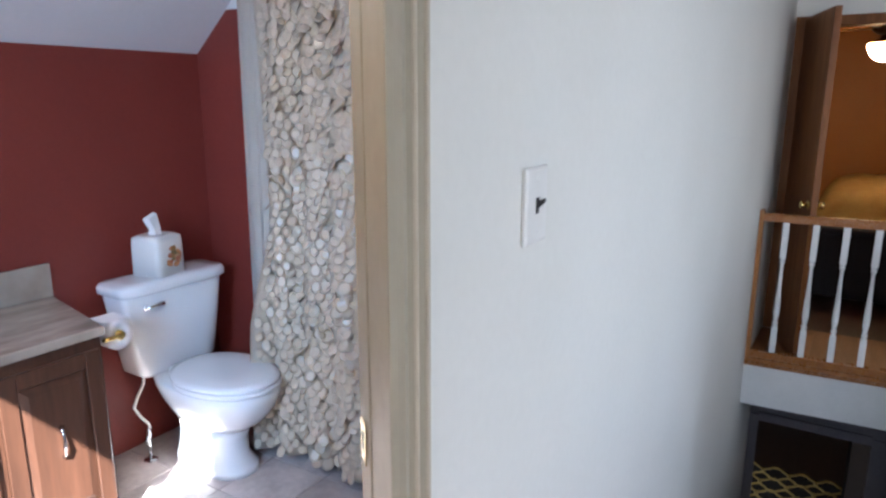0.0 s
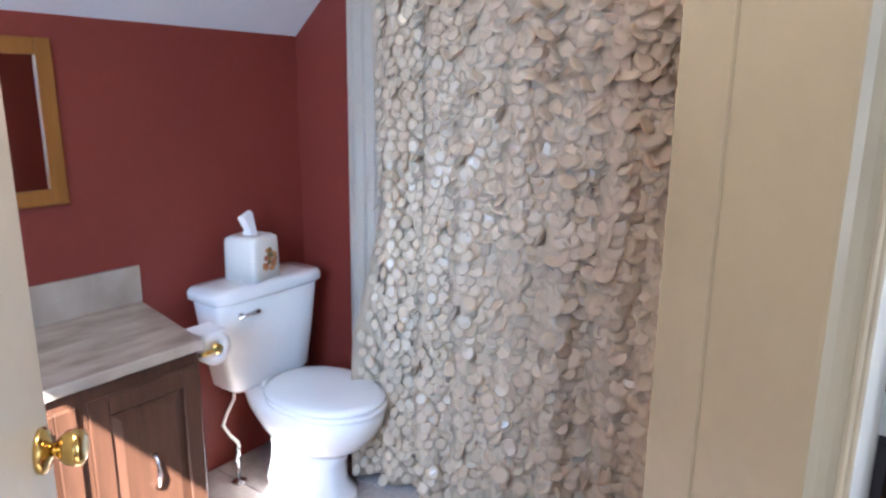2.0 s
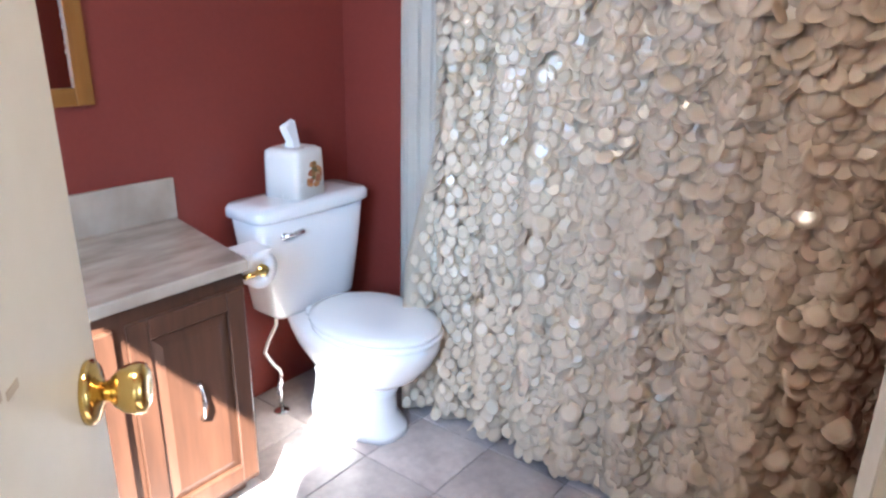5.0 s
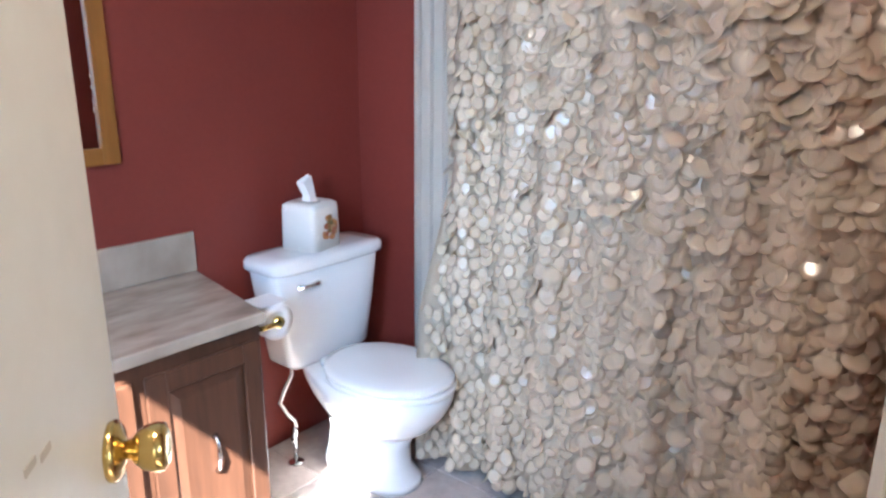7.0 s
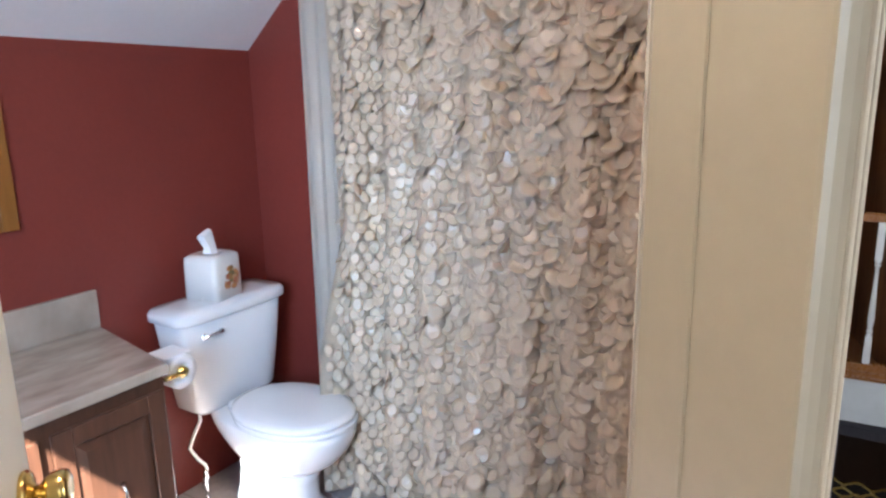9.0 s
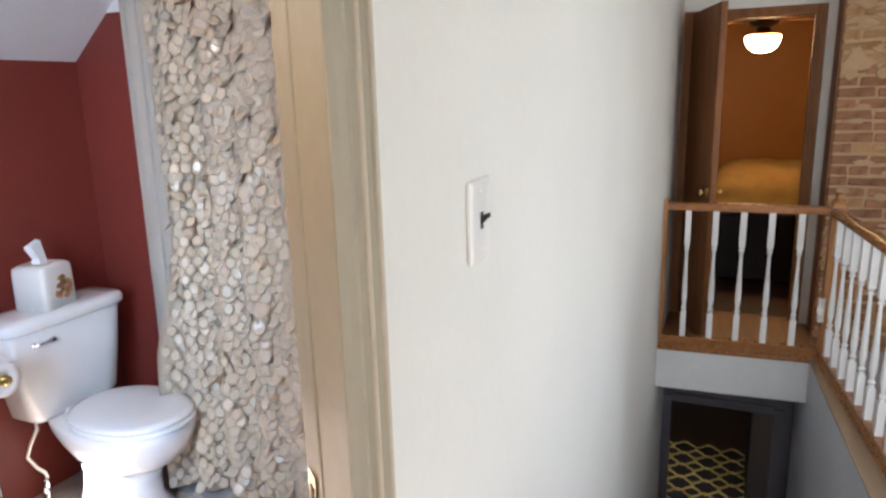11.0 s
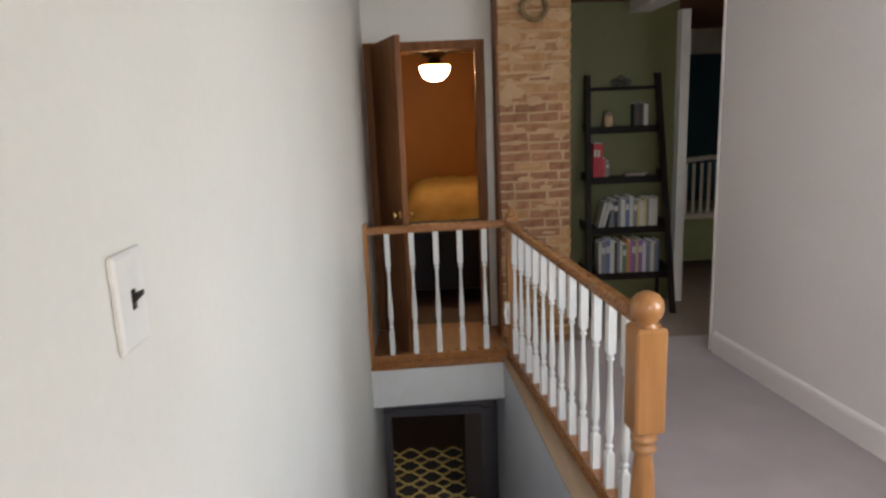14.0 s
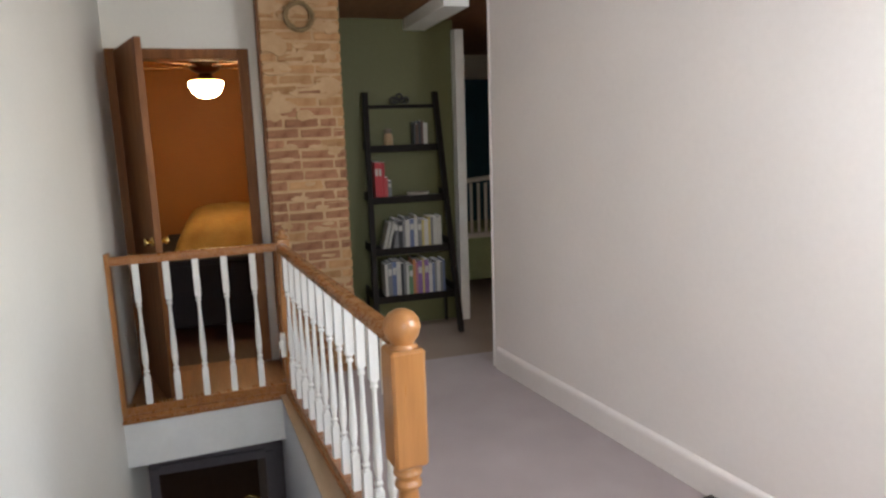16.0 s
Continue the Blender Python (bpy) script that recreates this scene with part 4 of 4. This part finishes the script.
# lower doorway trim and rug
structure("trim_lower_door", B((-0.395, -0.34, 4.53, 4.55, LOW, -0.60), (0.33, 0.40, 4.53, 4.55, LOW, -0.60), (-0.34, 0.33, 4.53, 4.55, -0.64, -0.58)), M["shaded_lowwall"], "casing of the doorway below, coloured dark for shade", "trim")
rug = thing("area_rug", pose(-0.1, 6.9, LOW), "charcoal rug with a gold trellis pattern", "rug")
part("rug_base", B((-0.9, 0.9, -1.2, 0.6, 0.0, 0.010), bevel=0.003), M["rug_dark"], rug)
for k in range(7):
    for j in range(7):
        cx, cy = -0.78 + 0.26 * k, -1.07 + 0.26 * j
        loop = [(cx + 0.122 * math.cos(a) * (1 + 0.16 * math.cos(4 * a)), cy + 0.122 * math.sin(a) * (1 + 0.16 * math.cos(4 * a)), 0.012) for a in [2 * math.pi * i / 20 for i in range(21)]]
        part("trellis_line", tube(loop, 0.017, 4), M["rug_gold"], rug)
chest = thing("dark_cabinet", pose(0.62, 6.6, LOW), "dark wooden cabinet standing on the rug", "cabinet")
part("body", B((-0.35, 0.45, -0.25, 0.6, 0.06, 1.3), bevel=0.006), M["shelfwood"], chest)
part("top", B((-0.38, 0.48, -0.28, 0.62, 1.3, 1.33), bevel=0.004), M["shelfwood"], chest)

# ---- bedroom door and bedroom ----
structure("trim_bedroom_door", B((XW + 0.005, -0.335, FAR - 0.018, FAR, 0, 2.045), (0.365, 0.43, FAR - 0.018, FAR, 0, 2.045), (-0.335, 0.365, FAR - 0.018, FAR, 1.985, 2.045), (-0.345, -0.33, FAR, FAR + 0.12, 0, 2.0), (0.37, 0.385, FAR, FAR + 0.12, 0, 2.0), (-0.33, 0.37, FAR, FAR + 0.12, 1.985, 2.0), bevel=0.003), M["doorwood"], "brown stained door frame", "trim")
hinge = Vector((-0.325, FAR - 0.03, 0))
turn = math.degrees(math.atan2(-0.62, 0.185))
bdoor = thing("bedroom_door", pose(hinge.x, hinge.y, 0, 0, 0, turn), "brown stained wooden door standing open to the landing", "door")
part("leaf", B((0, 0.665, -0.0175, 0.0175, 0.012, 2.03), bevel=0.002), M["doorwood"], bdoor)
knob_parts(bdoor, 0.61, 0.955, 1, 0.0175)
knob_parts(bdoor, 0.61, 0.955, -1, -0.0175)
for z in (0.25, 1.75):
    part("hinge", tube([(-0.004, 0.02, z - 0.045), (-0.004, 0.02, z + 0.045)], 0.006), M["brass"], bdoor, "brass hinge", True)

fan = thing("ceiling_fan", pose(0.115, 6.5, 0.05), "bronze ceiling fan with a lit glass bowl", "ceiling fan")
part("canopy", lathe([(0.07, 2.25), (0.08, 2.31)], 20), M["fan"], fan, "", True)
part("downrod", tube([(0, 0, 2.15), (0, 0, 2.32)], 0.012), M["fan"], fan, "", True)
part("motor", lathe([(0.06, 2.0), (0.12, 2.03), (0.13, 2.08), (0.11, 2.13), (0.04, 2.16)], 24), M["fan"], fan, "", True)
part("bowl", lathe([(0.02, 1.79), (0.07, 1.80), (0.115, 1.835), (0.14, 1.89), (0.145, 1.925), (0.13, 1.93)], 28), M["bowl_glass"], fan, "lit frosted glass bowl", True)
part("fitter", lathe([(0.135, 1.93), (0.145, 1.945), (0.07, 1.965), (0.05, 2.0)], 24), M["brass"], fan, "brass light fitter", True)
for k in range(5):
    bl = part("blade", B((0.20, 0.62, -0.065, 0.065, 2.055, 2.063), bevel=0.003), M["doorwood"], fan, "brown fan blade", False, pose(0, 0, 0, 0, 0, 20 + 72 * k))
    part("blade_iron", B((0.10, 0.24, -0.02, 0.02, 2.05, 2.056)), M["fan"], bl)

bed = thing("bed", pose(0.25, 7.2, 0), "bed with a puffy yellow quilt and dark skirt", "bed")
part("base", B((-0.75, 0.62, -0.75, 1.1, 0.0, 0.42), bevel=0.02), M["darkcloth"], bed, "dark bed skirt")
bm = bmesh.new()
nn = 26
gv = [[bm.verts.new((-0.56 + 1.2 * i / nn, -0.80 + 1.9 * j / nn, 0.42 + 0.36 * (1 - abs(2 * i / nn - 1) ** 6) * (1 - abs(2 * j / nn - 1) ** 8) + 0.02 * noise.noise((i * 0.35, j * 0.35, 0)))) for i in range(nn + 1)] for j in range(nn + 1)]
for j in range(nn):
    for i in range(nn):
        bm.faces.new((gv[j][i], gv[j][i + 1], gv[j + 1][i + 1], gv[j + 1][i]))
bmesh.ops.solidify(bm, geom=bm.faces[:], thickness=0.05)
part("quilt", bm, M["quilt"], bed, "puffy yellow patterned quilt", True)
trunk = thing("blanket_chest", pose(0.08, 5.85, 0), "low black chest at the bed's foot", "chest")
part("body", B((-0.42, 0.5, -0.22, 0.22, 0.02, 0.52), bevel=0.01), M["darkcloth"], trunk)
part("lid", B((-0.44, 0.52, -0.24, 0.24, 0.52, 0.57), bevel=0.01), M["darkcloth"], trunk)

# ---- alcove: ladder shelf ----
SX0, ST = 1.225, 1.79
shelf = thing("ladder_shelf", pose(SX0, GREEN, 0), "dark espresso ladder bookshelf leaning on the green wall", "bookshelf")
SW = 0.57


def lean(z):
    """The front rail's y at a height."""
    return -0.055 - 0.33 * (1 - z / ST)


def splay(z):
    """How far the side rails stand out at a height: the ladder widens downwards."""
    return 0.055 * (1 - z / ST)


for side in (0, 1):
    loops = []
    for z in (0, ST):
        x = SW - 0.038 + splay(z) if side else -splay(z)
        loops.append([(x, lean(z) - 0.02, z), (x + 0.038, lean(z) - 0.02, z), (x + 0.038, lean(z) + 0.025, z), (x, lean(z) + 0.025, z)])
    part("side_rail", rings(loops), M["shelfwood"], shelf, "slanting side rail")
    x = SW + 0.02 if side else -0.04
    part("back_foot", B((x, x + 0.02, -0.04, -0.01, 0, 0.31)), M["shelfwood"], shelf)
LEVELS = [0.30, 0.645, 1.02, 1.395, 1.70]
for z in LEVELS:
    y0 = lean(z) + 0.02
    part("shelf_board", B((0.028 - splay(z), SW - 0.028 + splay(z), y0, -0.006, z - 0.026, z), bevel=0.002), M["shelfwood"], shelf)
    if z < 1.6:
        part("shelf_lip", B((0.0285 - splay(z), SW - 0.0285 + splay(z), y0 - 0.012, y0, z - 0.04, z + 0.012), bevel=0.002), M["shelfwood"], shelf)
    for x in (0.010 - splay(z), SW - 0.018 + splay(z)):
        part("shelf_side", B((x, x + 0.008, y0, -0.006, z - 0.018, z + 0.045)), M["shelfwood"], shelf)


def book(x, y, z, w, h, d, col, tilt=0.0, mark=None):
    b = thing("book", pose(x, y, z, 0, tilt, 0), "upright book with a %s spine" % mark, "book", "books on the ladder shelf")
    part("cover", B((0, w, 0, d, 0, h), bevel=0.0015), paint(col), b)
    part("pages", B((0.002, w - 0.002, 0.004, d - 0.001, h, h + 0.0015)), M["paper"], b, "white page block")
    if w > 0.025:
        part("spine_label", B((0.003, w - 0.003, -0.0007, 0, h * 0.62, h * 0.82)), paint((0.48, 0.45, 0.40)), b, "pale spine label")
    return w


def book_row(level, x0, x1, cols, hs, slant=0):
    z, x, i = LEVELS[level] + 0.0005, x0, 0
    y = GREEN + lean(LEVELS[level]) + 0.045
    while x < x1 - 0.01:
        w = random.choice([0.016, 0.02, 0.026, 0.032])
        name_, c = cols[i % len(cols)]
        t_ = 14 if i < slant else 0
        x += book(SX0 + x, y, z, w, random.uniform(*hs), 0.145, c, t_, name_) + (0.010 if t_ else 0.0012)
        i += 1


random.seed(21)
WHITE, GREY, BLACK, BLUE, YEL = ("white", (0.50, 0.47, 0.42)), ("grey", (0.17, 0.17, 0.17)), ("black", (0.02, 0.02, 0.025)), ("blue", (0.10, 0.13, 0.24)), ("yellow", (0.50, 0.38, 0.12))
PINK, PURP, ORNG, GRN = ("pink", (0.36, 0.13, 0.16)), ("purple", (0.20, 0.10, 0.26)), ("orange", (0.45, 0.18, 0.06)), ("green", (0.10, 0.18, 0.09))
book_row(0, 0.06, 0.52, [WHITE, GREY, BLUE, WHITE, BLACK, GREY, WHITE, GRN, ORNG, PINK, PURP, YEL, PURP, WHITE, BLUE, GREY], (0.22, 0.27))
book_row(1, 0.07, 0.53, [WHITE, WHITE, BLACK, GREY, BLACK, GREY, WHITE, BLUE, WHITE, GREY, YEL, WHITE, YEL, GREY, WHITE], (0.20, 0.235), 3)
book_row(2, 0.045, 0.115, [("red", (0.42, 0.012, 0.022)), ("red", (0.46, 0.018, 0.028))], (0.26, 0.275))
book_row(2, 0.12, 0.17, [("red", (0.45, 0.05, 0.05)), GREY], (0.12, 0.16))
book_row(3, 0.37, 0.48, [BLACK, ("dark brown", (0.07, 0.035, 0.02)), BLACK, ("dark brown", (0.09, 0.04, 0.03)), WHITE], (0.15, 0.18))
yv = GREEN + lean(1.395) + 0.07
fig = thing("glass_jar", pose(SX0 + 0.18, yv, 1.3955), "small tan jar with a dark lid on the shelf", "jar")
part("jar", lathe([(0.026, 0.0), (0.034, 0.01), (0.034, 0.075), (0.024, 0.095)], 18), paint((0.45, 0.30, 0.17), 0.3), fig, "", True)
part("lid", lathe([(0.025, 0.095), (0.026, 0.12), (0.016, 0.13)], 18), paint((0.20, 0.16, 0.12), 0.4), fig, "dark lid", True)
dish = thing("small_dish", pose(SX0 + 0.38, GREEN + lean(1.02) + 0.09, 1.0205), "shallow oval pale dish on the shelf", "dish")
part("dish", rings([oval(0, 0, 0.0, 0.07, 0.035, 2, 24), oval(0, 0, 0.028, 0.09, 0.05, 2, 24), oval(0, 0, 0.026, 0.082, 0.043, 2, 24), oval(0, 0, 0.008, 0.06, 0.03, 2, 24)]), paint((0.40, 0.33, 0.27), 0.3), dish, "", True)
orn = thing("carved_ornament", pose(SX0 + 0.28, GREEN - 0.04, 1.7005), "dark scrolled ornament on the top shelf", "ornament")
for k in range(5):
    c = (k - 2) * 0.024
    part("scroll", tube([(c + 0.022 * math.cos(a), 0, 0.032 + (0.024 if k == 2 else 0.0) + 0.022 * math.sin(a)) for a in [i * math.pi / 6 for i in range(13)]], 0.006, 8), M["black"], orn, "", True)

# wreath on the chimney
wreath = thing("wreath", pose(0.73, 4.372, 2.20), "small dried straw wreath hung on the chimney", "wreath")
random.seed(3)
part("ring", tube([(0.078 * math.cos(a), 0, 0.078 * math.sin(a)) for a in [i * math.pi / 12 for i in range(25)]], 0.014, 8), M["straw"], wreath, "", True)
for k in range(40):
    a = random.uniform(0, 6.28)
    r0, r1 = random.uniform(0.066, 0.09), random.uniform(0.06, 0.10)
    part("twig", tube([(r0 * math.cos(a), -0.012, r0 * math.sin(a)), (r1 * math.cos(a + 0.35), -0.016, r1 * math.sin(a + 0.35))], 0.003, 5), M["straw"], wreath)

# crib beyond the alcove
crib = thing("crib", pose(2.15, 6.05, 0), "white slatted baby crib with pale green bedding", "crib")
for x in (0.0, 0.9):
    part("post", B((x, x + 0.045, 0, 0.045, 0, 1.02), bevel=0.006), M["white"], crib)
part("top_rail", tube([(0.02, 0.022, 0.99), (0.25, 0.022, 1.03), (0.47, 0.022, 1.05), (0.70, 0.022, 1.03), (0.92, 0.022, 0.99)], 0.022), M["white"], crib, "", True)
part("lower_rail", B((0.045, 0.9, 0.005, 0.04, 0.48, 0.53), bevel=0.004), M["white"], crib)
for k in range(11):
    part("slat", B((0.09 + k * 0.072, 0.115 + k * 0.072, 0.015, 0.03, 0.53, 1.0)), M["white"], crib)
part("mattress", B((0.03, 0.92, 0.05, 0.65, 0.36, 0.56), bevel=0.03, seg=3), paint((0.40, 0.48, 0.28), 0.9), crib, "pale green bedding")
part("skirt", B((0.045, 0.9, 0.006, 0.035, 0.08, 0.48)), paint((0.40, 0.48, 0.28), 0.9), crib, "pale green crib skirt")

# small black thing on the hall floor
adapter = thing("power_adapter", pose(2.0, 2.14, 0, 0, 0, 98), "black power adapter lying on the carpet by the wall", "adapter")
part("body", B((-0.045, 0.045, -0.022, 0.022, 0.0, 0.032), bevel=0.006, seg=2), M["black"], adapter)
part("plug_pin", B((0.045, 0.060, -0.008, -0.005, 0.010, 0.022), (0.045, 0.060, 0.005, 0.008, 0.010, 0.022)), M["chrome"], adapter, "metal plug pins")

# ---- pieces: bricks, floor tiles, boards ----
bm = B((0.502, 0.965, 4.405, FAR, -0.2, CEIL))
chimney = structure("wall_chimney", bm, M["mortar"], "exposed old brick chimney with pale upper courses", "chimney")
random.seed(8)
brick_shapes = []
for k in range(6):
    bm = B((0, 0.2, -0.007, 0.02, 0, 0.047), bevel=0.006)
    for v in bm.verts:
        v.co += Vector((random.uniform(-0.006, 0.006), random.uniform(-0.006, 0.006), random.uniform(-0.006, 0.006)))
    me = bpy.data.meshes.new("brick")
    bm.to_mesh(me)
    bm.free()
    brick_shapes.append(me)
pale_shapes = [me.copy() for me in brick_shapes]
for me in brick_shapes:
    me.materials.append(M["brick"])
for me in pale_shapes:
    me.materials.append(M["brick_pale"])
for row in range(38):
    z = 0.004 + row * 0.0645
    x = 0.494 - (0.0 if row % 2 else 0.104)
    while x < 0.955:
        length_ = random.choice((0.205, 0.195, 0.19, 0.095))
        a, b = max(x, 0.494), min(x + length_, 0.972)
        if b - a > 0.03:
            pale = random.random() < (min(1.0, 0.75 + (z - 1.62)) if z > 1.62 else 0.2)
            ob = new("brick", (pale_shapes if pale else brick_shapes)[random.randrange(6)])
            ob.parent = chimney
            ob.matrix_basis = pose(a, 4.4075 - random.uniform(0, 0.005), z, 0, random.uniform(-0.8, 0.8), 0) @ Matrix.Diagonal(((b - a) / 0.2, 1, 1, 1))
        x += length_ + random.uniform(0.009, 0.016)
random.seed(31)
for k in range(64):
    high = k < 40
    cx, cz = random.uniform(0.52, 0.95), random.uniform(1.55, 2.42) if high else random.uniform(0.3, 1.5)
    rx, rz, nn = random.uniform(0.03, 0.11 if high else 0.06), random.uniform(0.012, 0.06 if high else 0.022), 14
    ring = [(random.uniform(0.7, 1.15) * rx * math.cos(2 * math.pi * i / nn), random.uniform(0.7, 1.15) * rz * math.sin(2 * math.pi * i / nn)) for i in range(nn)]
    ring = [(min(max(cx + a, 0.497), 0.966), cz + b) for a, b in ring]
    part("mortar_patch", rings([[(a, 4.403, b) for a, b in ring], [(cx + (a - cx) * 0.93, 4.3945 - 0.00004 * k, cz + (b - cz) * 0.94) for a, b in ring]]), M["mortar"], chimney)
structure("trim_chimney", B((0.484, 0.493, 4.395, FAR, 0, CEIL)), M["doorwood"], "dark wooden strip beside the chimney", "trim")

tile_me = []
for k in range(2):
    bm = B((0.002, 0.298, 0.002, 0.298, -0.006, 0.0), bevel=0.0015)
    me = bpy.data.meshes.new("floor_tile")
    bm.to_mesh(me)
    bm.free()
    me.materials.append(M["tile"])
    tile_me.append(me)
bath_floor = bpy.data.objects["floor_bath"]
for i in range(7):
    for j in range(8):
        x, y = BACK + i * 0.3, WEST + j * 0.3
        if x + 0.3 < XB:
            ob = new("floor_tile", tile_me[0])
            ob.parent, ob.matrix_basis = bath_floor, pose(x, y, 0.0)
landing = bpy.data.objects["floor_landing"]
bm = B((0, 0.078, 0, 0.76, -0.010, 0.0), bevel=0.0012)
board = bpy.data.meshes.new("floor_board")
bm.to_mesh(board)
bm.free()
board.materials.append(M["oak_floor"])
for i in range(17):
    ob = new("floor_board", board)
    ob.parent, ob.matrix_basis = landing, pose(XW + 0.005 + i * 0.08, 4.01 if i < 10 else 4.055, -0.002) @ Matrix.Diagonal((1, (0.645 if i < 10 else 0.60) / 0.76, 1, 1))
